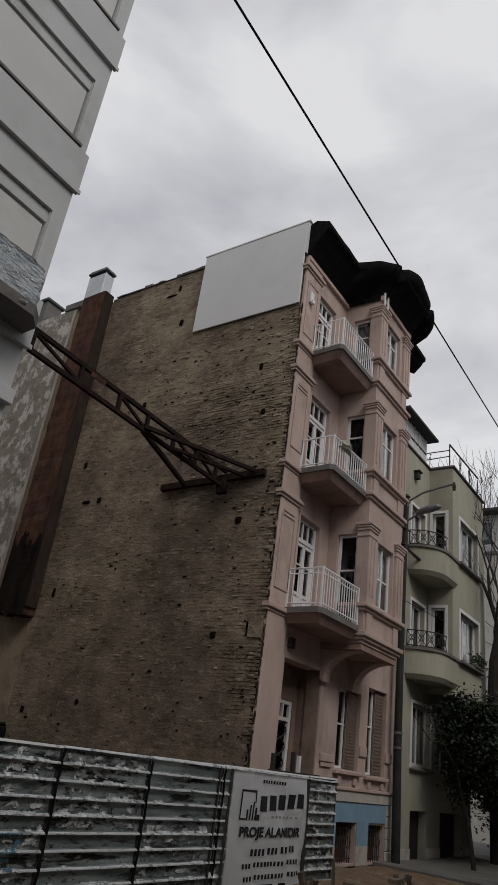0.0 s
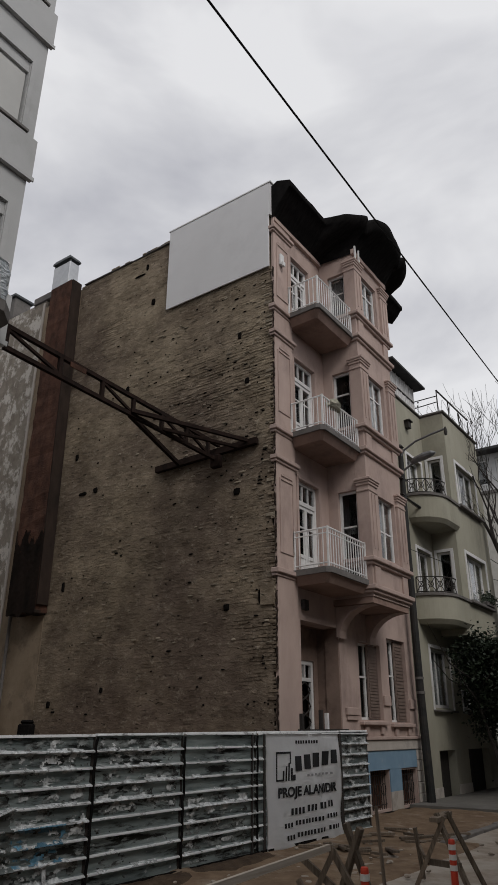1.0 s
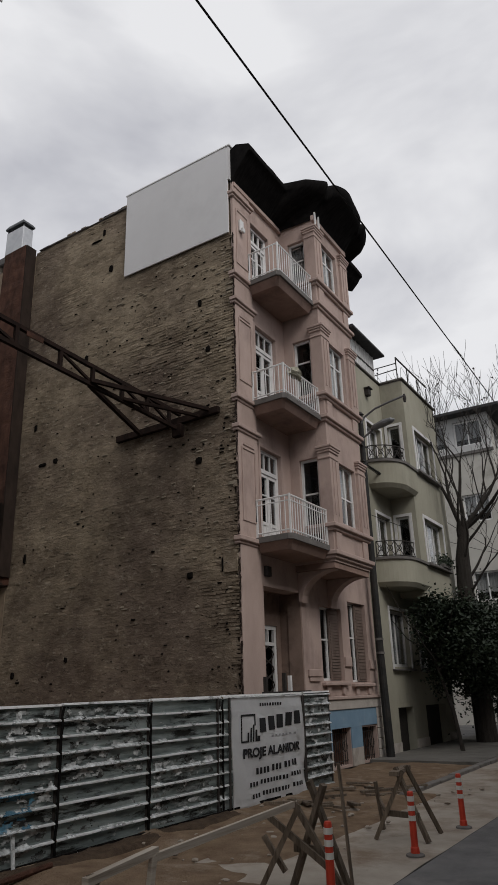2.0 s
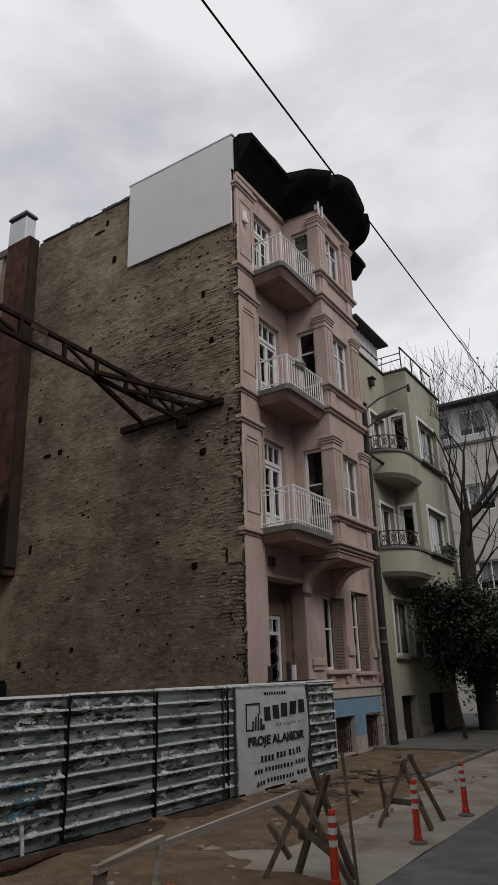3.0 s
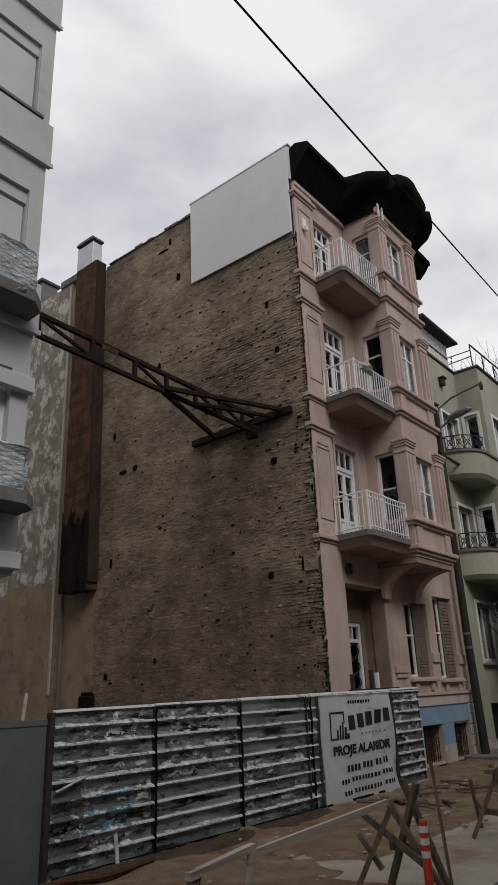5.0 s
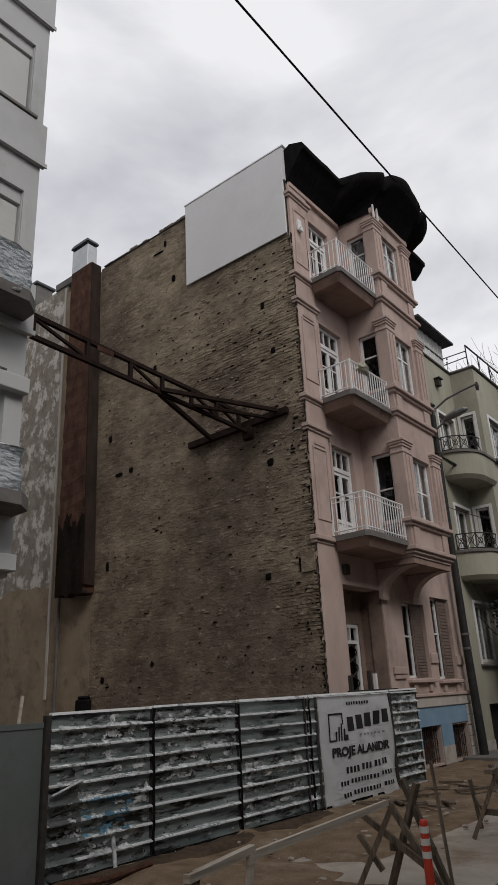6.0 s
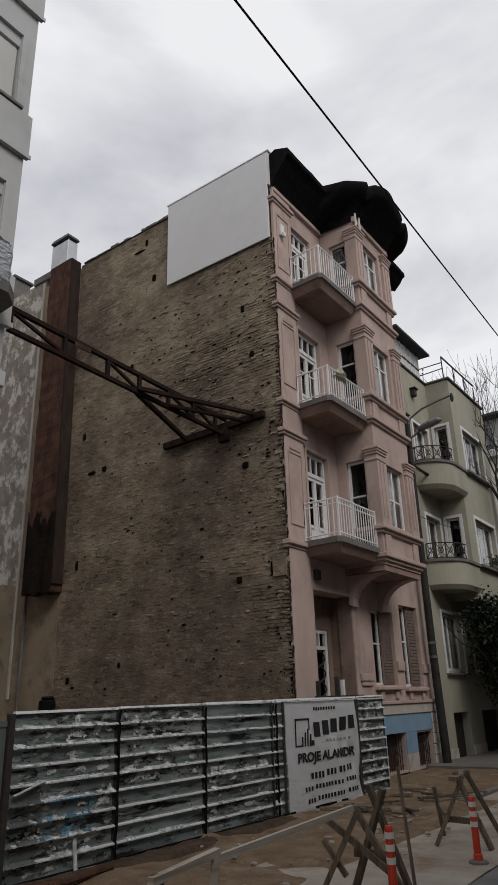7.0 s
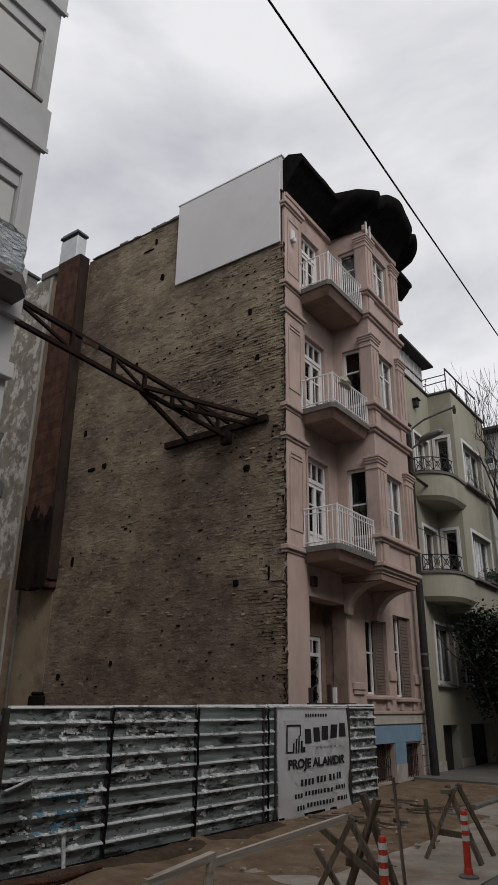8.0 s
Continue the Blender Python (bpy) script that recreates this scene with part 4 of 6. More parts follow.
part("gusset", boxes((TX + 0.042, -4.9, zt(-4.7) - 0.13, TX + 0.066, -4.5, zt(-4.7) - 0.02), bevel=0.004), M_STACK, truss, "red-brown plate")


# ---- the white building beside the plot ----
white = thing("white_building", "pale grey-white apartment block with closed shutters and plastic-wrapped balconies", "building")
WX, WY = 0.7, -7.82
STOREYS = [3.7, 6.57, 9.44, 12.31, 15.18]
wh = [(-10.6, -8.08, z + 0.9, z + 2.3) for z in STOREYS] + [(-13.6, -11.4, z + 0.9, z + 2.3) for z in STOREYS]
part("front_wall", pierced("x", WX - 0.35, WX, -30, WY, 3.35, 18.4, wh), M_WHITEWALL, white)
# unseen depth stretched to x=-20 to block low light from the plot
part("end_wall", boxes((-20, WY - 0.35, 3.35, WX - 0.352, WY, 18.4)), M_WHITEWALL, white)
part("ground_floor", boxes((-20, -30, 0.0, -0.6, WY - 0.4, 3.3)), M_PALEWALL, white)
part("overhang", boxes((-20, -30, 3.3, WX - 0.02, WY - 0.02, 3.348)), M_WHITEWALL, white)
part("roof", boxes((-20, -30, 18.4, WX + 0.2, WY + 0.15, 18.6)), M_SLAB, white)
for z in STOREYS[1:]:
    part("spandrel_band", boxes((WX + 0.002, -30, z + 0.02, WX + 0.05, WY + 0.05, z + 0.82), (WX + 0.052, -30, z + 0.02, WX + 0.075, WY + 0.075, z + 0.09)), M_WHITEWALL, white)
for u0, u1, z0, z1 in wh:
    if z0 < 5:
        glazing(white, "x", WX - 0.12, u0, u1, z0, z1, -1, 3, (), 0.0, "window", "white framed window with dark panes", 0.08)
        continue
    box_shade = part("shutter_box", boxes((WX - 0.09, u0, z1 - 0.22, WX - 0.025, u1, z1)), M_WHITEWALL, white)
    curtain = part("shutter", boxes((WX - 0.09, u0 + 0.03, z0 + 0.02, WX - 0.072, u1 - 0.03, z1 - 0.225)), M_SHUTTER, white, "cream closed roller shutter")
    for i in range(int((z1 - z0 - 0.26) / 0.1)):
        part("slat", boxes((WX - 0.07, u0 + 0.03, z0 + 0.02 + i * 0.1, WX - 0.05, u1 - 0.03, z0 + 0.1195 + i * 0.1)), M_SHUTTER, curtain)
    part("window_surround", boxes((WX + 0.002, u0 - 0.09, z0 - 0.08, WX + 0.03, u0 - 0.01, z1 + 0.08), (WX + 0.002, u1 + 0.01, z0 - 0.08, WX + 0.03, u1 + 0.09, z1 + 0.08), (WX + 0.002, u0 - 0.01, z1, WX + 0.03, u1 + 0.01, z1 + 0.08)), M_WHITEWALL, white)
    part("window_sill", boxes((WX - 0.15, u0 - 0.12, z0 - 0.05, WX + 0.07, u1 + 0.12, z0 - 0.002)), M_SLAB, white)
part("lintel", boxes((WX + 0.002, -10.7, 5.68, WX + 0.12, WY + 0.02, 5.9), bevel=0.01), M_WHITEWALL, white)
part("lintel", boxes((WX + 0.002, -10.7, 3.36, WX + 0.10, WY + 0.02, 3.56), bevel=0.01), M_WHITEWALL, white)
for zs, zt, ye in ((6.9, 7.5, -7.95), (4.2, 4.74, -7.86)):
    slab = part("balcony", prism(bmesh.new(), [(WX + 0.002, -11.5), (1.2, -11.5), (1.25, ye - 0.22), (1.05, ye), (WX + 0.002, ye + 0.02)], zs - 0.16, zs), M_SLAB, white, "grey balcony slab")
    bm = bmesh.new()
    prev = None
    for i in range(60):
        t = i / 59
        y, x = (-11.4 + (ye - 0.22 + 11.4) * t / 0.85, 1.2) if t < 0.85 else (ye - 0.22 + 0.22 * (t - 0.85) / 0.15, 1.2 - 0.45 * (t - 0.85) / 0.15)
        col = []
        for j in range(9):
            w = 0.05 * noise.noise(Vector((y * 4, j * 0.8, zs))) + 0.025 * noise.noise(Vector((y * 11, j * 2.0, zs)))
            col.append(bm.verts.new((x + w + 0.03, y + w, zs - 0.1 + (zt - zs + 0.1) * j / 8)))
        if prev:
            for j in range(8):
                bm.faces.new((prev[j], col[j], col[j + 1], prev[j + 1])).smooth = True
        prev = col
    bmesh.ops.solidify(bm, geom=bm.faces[:], thickness=0.01)
    part("plastic_wrap", bm, M_PLASTIC, slab, "crumpled translucent plastic sheeting")
    bm = bmesh.new()
    tube(bm, [(1.18, -11.4, zt), (1.18, ye - 0.22, zt), (0.78, ye, zt)], 0.02, 6)
    part("rail", bm, M_WHITEPAINT, slab)

# ---- the olive house ----
olive = thing("olive_house", "olive-beige rendered apartment house with iron-railed balconies", "house")
olive.matrix_basis = Matrix.LocRotScale((0, 0.424, -0.2), None, (1, 0.875, 0.955))
OX = 0.85
oh = [(9.4, 11.2, 2.78, 4.6), (9.43, 10.95, 0.08, 1.55), (12.3, 14.7, 0.08, 1.55), (9.05, 10.4, 6.05, 7.8), (8.85, 10.3, 9.4, 11.15), (12.3, 14.2, 2.78, 4.6)]
part("front_wall", pierced("x", -0.35, 0.0, 7.87, 15.9, 0.0, 13.15, oh), M_OLIVE, olive)
part("far_wall", boxes((-9, 15.55, 0, -0.352, 15.9, 13.15)), M_OLIVE, olive)
part("back_wall", boxes((-9, 7.87, 0, -8.7, 15.548, 13.15)), M_OLIVE, olive)
part("roof", boxes((-9, 7.87, 13.152, -0.02, 15.9, 13.2), (-0.02, 10.75, 13.152, OX - 0.05, 14.85, 13.2)), M_SLAB, olive)
bw = [(11.6, 13.95, 6.3, 7.95), (11.6, 13.95, 9.75, 11.4)]
bs = [(0.14, 0.6, 6.05, 7.9), (0.14, 0.6, 9.4, 11.38)]
part("bay_front", pierced("x", OX - 0.25, OX, 10.73, 14.9, 5.15, 13.15, bw), M_OLIVE, olive)
part("bay_side", pierced("y", 10.73, 10.98, 0.002, OX - 0.252, 5.15, 13.15, bs), M_OLIVE, olive)
part("bay_end", boxes((0.002, 14.65, 5.15, OX - 0.252, 14.9, 13.15)), M_OLIVE, olive)
part("bay_floor", boxes((0.002, 10.75, 5.05, OX - 0.01, 14.88, 5.148)), M_OLIVE, olive)
part("parapet_cap", boxes((-0.3, 7.87, 13.2, 0.06, 10.68, 13.27), (-0.3, 10.682, 13.2, OX + 0.07, 14.97, 13.27), bevel=0.01), M_SLAB, olive)
for u0, u1, z0, z1 in bw:
    glazing(olive, "x", OX - 0.14, u0, u1, z0, z1, -1, 3, (), 0.9, "bay_window", "white framed window with pale curtains", 0.09)
    part("window_surround", boxes((OX + 0.002, u0 - 0.14, z0 - 0.1, OX + 0.03, u0 - 0.002, z1 + 0.12), (OX + 0.002, u1 + 0.002, z0 - 0.1, OX + 0.03, u1 + 0.14, z1 + 0.12), (OX + 0.002, u0 - 0.002, z1 + 0.002, OX + 0.03, u1 + 0.002, z1 + 0.12)), M_WOODWHITE, olive)
    part("window_sill", boxes((OX - 0.1, u0 - 0.25, z0 - 0.12, OX + 0.16, u1 + 0.25, z0 - 0.02), bevel=0.01), M_SLAB, olive)
for u0, u1, z0, z1 in bs:
    glazing(olive, "y", 10.83, u0, u1, z0, z1, 1, 1, (), 0.0, "side_door", "white framed narrow balcony door", 0.07)
    part("door_surround", boxes((u0 - 0.1, 10.7, z0, u0 - 0.002, 10.728, z1 + 0.1), (u1 + 0.002, 10.7, z0, u1 + 0.1, 10.728, z1 + 0.1), (u0 - 0.002, 10.7, z1 + 0.002, u1 + 0.002, 10.728, z1 + 0.1)), M_WOODWHITE, olive)
for (u0, u1, z0, z1), c in ((oh[0], 0.95), (oh[3], 0.0), (oh[4], 0.9), (oh[5], 0.9)):
    glazing(olive, "x", -0.14, u0, u1, z0, z1, -1, 2, (), c, "window", "white framed window", 0.1)
    part("window_surround", boxes((0.002, u0 - 0.12, z0 - 0.06, 0.03, u0 - 0.002, z1 + 0.1), (0.002, u1 + 0.002, z0 - 0.06, 0.03, u1 + 0.12, z1 + 0.1), (0.002, u0 - 0.002, z1 + 0.002, 0.03, u1 + 0.002, z1 + 0.1)), M_WOODWHITE, olive)
    part("window_sill", boxes((-0.1, u0 - 0.15, z0 - 0.12, 0.13, u1 + 0.15, z0 - 0.062), bevel=0.01), M_SLAB, olive)
for u0, u1, z0, z1 in oh[1:3]:
    part("basement_door", boxes((-0.3, u0, z0, -0.25, (u0 + u1) / 2 - 0.01, z1), (-0.3, (u0 + u1) / 2 + 0.01, z0, -0.25, u1, z1)), M_IRON, olive, "black double cellar door")
for ya, yb in ((7.9, 9.4), (10.98, 12.27), (14.73, 15.88)):
    part("plinth", boxes((0.002, ya, 0, 0.035, yb, 0.55)), M_BAND, olive)
for zs, zl in ((6.12, 5.25), (9.5, 8.6)):
    arc = [math.radians(5 + 85 * i / 10) for i in range(11)]
    tail = [(OX + 0.002, 10.95), (OX + 0.002, 10.73), (0.002, 10.725)]
    curve = [(0.002, 8.6)] + [(0.98 * math.sin(a), 9.8 - 1.2 * math.cos(a)) for a in arc] + [(0.98, 10.9)] + tail
    inset = [(0.002, 8.74)] + [(0.88 * math.sin(a), 9.8 - 1.06 * math.cos(a)) for a in arc] + [(0.88, 10.85)] + [(OX + 0.002, 10.85), (OX + 0.002, 10.73), (0.002, 10.725)]
    nc = len(curve)
    bm = bmesh.new()
    rings = []
    for ring, z in ((inset, zl), (curve, zl + 0.14), (curve, zs)):
        rings.append([bm.verts.new((x, y, z)) for x, y in ring])
    for a, b in zip(rings, rings[1:]):
        for i in range(nc):
            bm.faces.new((a[i], a[(i + 1) % nc], b[(i + 1) % nc], b[i]))
    bm.faces.new(rings[0][::-1])
    bm.faces.new(rings[-1])
    bmesh.ops.recalc_face_normals(bm, faces=bm.faces[:])
    bal = part("balcony", bm, M_OLIVE, olive, "solid rounded balcony apron")
    part("coping", prism(bmesh.new(), [(x + 0.05 if x > 0.01 else x, y - 0.05 if y < 9 else y) for x, y in curve[:-3]] + [(1.03, 11.0), (OX + 0.004, 11.0), (OX + 0.004, 10.72), (0.004, 10.72)], zs + 0.002, zs + 0.09), M_SLAB, bal)
    top = zs + 0.62
    path = [Vector((x - 0.05, y + 0.04, 0)) for x, y in curve[1:-3:2]]
    for z in (top, zs + 0.14):
        bm = bmesh.new()
        tube(bm, [p + Vector((0, 0, z)) for p in path], 0.02, 6)
        part("rail", bm, M_IRON, bal)
    for a, b in zip(path, path[1:]):
        n = max(1, round((b - a).length / 0.3))
        for i in range(n):
            p, q = a.lerp(b, i / n), a.lerp(b, (i + 1) / n)
            bm = bmesh.new()
            tube(bm, [(p.x, p.y, zs + 0.14), (q.x, q.y, top)], 0.013, 5)
            tube(bm, [(q.x, q.y, zs + 0.14), (p.x, p.y, top)], 0.013, 5)
            m = (p + q) / 2
            tube(bm, [m + Vector(((q - p).normalized() * 0.09 * math.cos(k * math.tau / 8))) + Vector((0, 0, zs + 0.38 + 0.09 * math.sin(k * math.tau / 8))) for k in range(9)], 0.013, 5, False)
            tube(bm, [(p.x, p.y, zs + 0.09), (p.x, p.y, top)], 0.016, 5)
            part("rail_panel", bm, M_IRON, bal)
# glazed roof room and roof rail
room = part("roof_room", boxes((-3.0, 7.9, 13.27, -2.9, 10.6, 14.4), (-2.9, 7.9, 13.27, -0.15, 8.0, 14.4)), M_OLIVE, olive)
for i in range(7):
    y = 7.95 + i * 0.44
    part("mullion", boxes((-0.15, y - 0.025, 13.27, -0.09, y + 0.025, 14.4)), M_WOODWHITE, room)
for i in range(6):
    y = 7.95 + i * 0.44
    part("pane", boxes((-0.13, y + 0.025, 13.3, -0.11, y + 0.415, 14.38)), M_CURTAIN, room)
for i in range(6):
    x = -0.55 - i * 0.44
    part("pane", boxes((x, 10.56, 13.3, x + 0.4, 10.58, 14.38)), M_CURTAIN, room)
part("mid_rail", boxes((-0.16, 7.95, 13.78, -0.08, 10.59, 13.83)), M_IRON, room)
part("roof_sheet", boxes((-3.2, 7.6, 14.402, 0.28, 10.9, 14.48)), M_ROOFDARK, room)
rail = part("roof_rail", beam(bmesh.new(), (0.7, 10.85, 14.22), (0.7, 14.8, 14.3), 0.045), M_IRON, olive, "thin dark steel roof rail")
for y in (10.85, 12.2, 13.5, 14.75):
    part("post", beam(bmesh.new(), (0.7, y, 13.27), (0.7, y, 14.2), 0.035), M_IRON, rail)
part("arm", beam(bmesh.new(), (0.7, 10.9, 14.0), (-0.6, 10.7, 13.9), 0.03), M_IRON, rail)
part("arm", beam(bmesh.new(), (0.7, 10.9, 13.75), (-0.6, 10.7, 13.6), 0.03), M_IRON, rail)
part("wall_box", boxes((0.002, 9.0, 12.2, 0.16, 9.25, 12.45), (0.002, 8.95, 12.45, 0.22, 9.3, 12.5), bevel=0.01), M_IRON, olive)

# ---- the pale house further along ----
pale = thing("pale_house", "pale corner house with dark roof and white top storey", "house")
pale.matrix_basis = Matrix.LocRotScale((-0.74, 0, -0.2), None, (1, 1, 0.985))
HX, HY = 1.1, 26.0
pw = [(-5.6, -3.6, 15.35, 16.9), (-3.2, -1.4, 15.35, 16.9), (-0.9, 0.7, 15.35, 16.9), (-0.9, 0.6, 10.8, 12.4), (-3.4, -1.9, 10.8, 12.4), (-0.9, 0.6, 6.4, 8.0), (-3.4, -1.9, 6.4, 8.0)]
part("side_wall", pierced("y", HY, HY + 0.35, -10, HX, 0, 14.9, [h for h in pw if h[3] < 15]), M_PALEWALL, pale)
part("top_wall", pierced("y", HY - 0.02, HY + 0.33, -10, HX + 0.02, 14.9, 17.3, [h for h in pw if h[2] > 15]), M_WHITEWALL, pale)
fw = [(y, y + 1.5, z, z + 1.6) for z in (6.4, 10.8, 15.3) for y in (27.2, 30.0, 32.8, 35.6)] + [(y, y + 1.6, 1.0, 2.7) for y in (27.5, 31.0, 34.5)]
part("front_wall", pierced("x", HX - 0.35, HX, HY + 0.352, 44, 0, 17.3, fw), M_PALEWALL, pale)
for u0, u1, z0, z1 in pw:
    glazing(pale, "y", HY + 0.12, u0, u1, z0, z1, 1, 2, (), 0.7, "window", "white framed window", 0.09)
for u0, u1, z0, z1 in fw:
    glazing(pale, "x", HX - 0.12, u0, u1, z0, z1, -1, 2, (z0 + 0.8,), 0.6, "window", "white framed window", 0.09)
part("floor_band", boxes((-10, HY - 0.12, 14.78, HX + 0.14, HY - 0.022, 14.95)), M_SLAB, pale)
bm = bmesh.new()
lo = [bm.verts.new(p) for p in ((HX + 0.9, HY - 0.8, 17.2), (HX + 0.9, 44.5, 17.2), (-10.5, 44.5, 17.2), (-10.5, HY - 0.8, 17.2))]
l2 = [bm.verts.new(v.co + Vector((0, 0, 0.16))) for v in lo]
hi = [bm.verts.new(p) for p in ((-3.0, HY + 4, 18.9), (-3.0, 40, 18.9))]
for i in range(4):
    bm.faces.new((lo[i], lo[(i + 1) % 4], l2[(i + 1) % 4], l2[i]))
bm.faces.new(lo[::-1])
bm.faces.new((l2[0], l2[1], hi[1], hi[0]))
bm.faces.new((l2[1], l2[2], hi[1]))
bm.faces.new((l2[2], l2[3], hi[0], hi[1]))
bm.faces.new((l2[3], l2[0], hi[0]))
bmesh.ops.recalc_face_normals(bm, faces=bm.faces[:])
part("roof", bm, M_ROOFDARK, pale)
# plain closing blocks: an unseen light-blocking wall across the street, and one at its end
opp = part("light_block_wall", boxes((12.8, -60, 0.0, 20.0, 80, 12.4)), M_BLOCKWALL)
tagged(opp, "plain unseen wall across the street, added to block light", "wall", kind="structure")
endw = part("wall_end", boxes((-12.0, 60, 0.0, 11.9, 66, 12.0)), M_PALEWALL)
tagged(endw, "plain pale house front closing the street", "wall", kind="structure")

# ---- street lamp and wires ----
lamp = thing("street_lamp", "tall dark metal street lamp with two arms", "street lamp")
lamp.matrix_basis = Matrix.Diagonal((1, 1, 0.953, 1))
PX, PY = 0.28, 6.85
bm = bmesh.new()
tube(bm, [(PX, PY + 0.2, 0.0), (PX, PY + 0.08, 3.0), (PX + 0.03, PY, 7.0), (PX + 0.07, PY, 10.65)], [0.12, 0.112, 0.10, 0.08], 12)
part("pole", bm, M_POLE, lamp)
for z in (2.9, 3.3, 7.2, 8.9):
    bm = bmesh.new()
    tube(bm, [(PX + 0.01, PY + (0.08 if z < 5 else 0.0), z), (PX + 0.01, PY + (0.08 if z < 5 else 0.0), z + 0.07)], 0.122 if z < 5 else 0.115, 12)
    part("clamp", bm, M_SLAB, lamp)
bm = bmesh.new()
tube(bm, [(PX + 0.07, PY, 10.64), (PX + 0.07, PY, 10.74)], [0.12, 0.05], 10)
part("finial", bm, M_IRON, lamp)
bm = bmesh.new()
tube(bm, [(PX, PY - 0.03, 10.1), (PX + 0.2, PY - 0.03, 10.5), (PX + 0.6, PY - 0.03, 10.72), (PX + 1.1, PY - 0.03, 10.84), (PX + 1.62, PY - 0.03, 10.93)], 0.035, 7)
part("upper_arm", bm, M_LAMP, lamp)
bm = bmesh.new()
tube(bm, [(PX + 1.6, PY - 0.03, 10.98), (PX + 1.6, PY - 0.03, 10.82), (PX + 1.6, PY - 0.03, 10.7)], [0.03, 0.06, 0.04], 8)
part("insulator", bm, M_IRON, lamp)
bm = bmesh.new()
tube(bm, [(PX, PY, 9.75), (PX + 0.45, PY - 0.02, 9.98)], 0.035, 7)
part("lower_arm", bm, M_LAMP, lamp)
bm = bmesh.new()
tube(bm, [(PX + 0.4, PY - 0.02, 9.98), (PX + 0.55, PY - 0.02, 10.06), (PX + 0.85, PY - 0.02, 10.16), (PX + 1.1, PY - 0.02, 10.22), (PX + 1.2, PY - 0.02, 10.22)], [0.06, 0.13, 0.16, 0.12, 0.03], 10)
for v in bm.verts:
    v.co.z = 10.12 + (v.co.z - 10.12) * 0.75
part("lamp_head", bm, M_LAMP, lamp, "grey oval lamp head")
for i, (z, r) in enumerate(((8.95, 0.05), (9.5, 0.04))):
    part("bracket", boxes((PX, PY - 0.2, z, PX + 0.12, PY + 0.2, z + 0.05)), M_IRON, lamp)


def wire(label, pts, r, sag=0.0, n=24):
    bm = bmesh.new()
    a, b = Vector(pts[0]), Vector(pts[1])
    tube(bm, [a.lerp(b, i / n) - Vector((0, 0, sag * 4 * (i / n) * (1 - i / n))) for i in range(n + 1)], r, 6)
    return tagged(part("overhead_wire", bm, M_CABLE), label, "wire")


wire("thick black cable strung high along the street", ((7.09, -29, 4.416), (3.04, 59, 11.81)), 0.0085, 0.0, 60)
wire("thin black wire from lamp post along the houses", ((PX, PY, 8.53), (1.0, 26, 8.0)), 0.012, 0.35)
wire("thin black wire from lamp post along the houses", ((PX, PY, 6.9), (0.9, 26, 8.3)), 0.01, 0.25)
bm = bmesh.new()
tube(bm, [(PX + 0.05, PY, 8.53), (PX + 0.09, PY + 1.2, 8.45), (PX + 0.1, PY + 1.7, 8.42)], [0.02, 0.045, 0.045], 7)
tagged(part("cable_joint", bm, M_CABLE), "black sleeve on the wire at the lamp post", "cable joint")


# ---- trees ----
def grow(bm, p, d, length, radius, level, rng, tips):
    n = 4
    pts, rad = [p], [radius]
    for i in range(n):
        d = (d + Vector((rng.uniform(-1, 1), rng.uniform(-1, 1), rng.uniform(-0.2, 0.9))) * 0.17).normalized()
        p = p + d * (length / n)
        pts.append(p)
        rad.append(radius * (1 - 0.45 * (i + 1) / n))
    tube(bm, pts, rad, 7 if level < 2 else 4)
    if level >= 5:
        tips.append(p)
        return
    for k in range(rng.choice((2, 3, 3)) if level else 4):
        at = pts[-1] if k < 2 else pts[rng.randint(2, n - 1)]
        side = Vector((rng.uniform(-1, 1), rng.uniform(-1, 1), rng.uniform(0.1, 0.9)))
        grow(bm, at, (d * 0.8 + side.normalized() * 0.6).normalized(), length * rng.uniform(0.62, 0.85), max(0.009, rad[-1] * rng.uniform(0.6, 0.85)), level + 1, rng, tips)


rng = random.Random(11)
tree = thing("bare_tree", "tall bare winter tree with dark branches", "tree")
bm = bmesh.new()
base = [(1.41, 12.9, 0.0), (1.36, 12.95, 2.4), (1.32, 13.0, 5.0), (1.36, 13.0, 6.2), (1.52, 13.0, 7.4)]
tube(bm, base, [0.37, 0.33, 0.30, 0.26, 0.15], 12)
part("trunk", bm, M_BARK, tree)
bm = bmesh.new()
tips = []
for d, l in (((-0.35, 0.1, 1.0), 2.5), ((0.1, -0.2, 1.0), 2.6), ((0.6, 0.2, 0.8), 2.4), ((0.35, 0.6, 0.8), 2.3), ((-0.15, -0.1, 1.0), 2.2), ((0.9, -0.2, 0.5), 2.2)):
    grow(bm, Vector((1.51, 13.0, 7.25)), Vector(d).normalized(), l, 0.085, 1, rng, tips)
for z, d, l in ((5.0, (0.9, -0.3, 0.7), 1.6), (5.6, (0.8, 0.5, 0.8), 1.7), (6.2, (0.7, -0.6, 0.8), 1.8), (6.7, (0.9, 0.1, 0.9), 1.9), (7.1, (0.3, -0.8, 0.9), 1.7)):
    grow(bm, Vector((1.34, 13.0, z - 0.2)), Vector(d).normalized(), l, 0.06, 2, rng, tips)
part("crown", bm, M_BARK, tree)
tips2 = [t for t in tips if rng.random() < 0.06]
bm = bmesh.new()
for t in tips2:
    bmesh.ops.create_icosphere(bm, subdivisions=1, radius=0.04, matrix=Matrix.Translation(t))
part("seed_balls", bm, M_BARK, tree)["kind"] = "stuff"


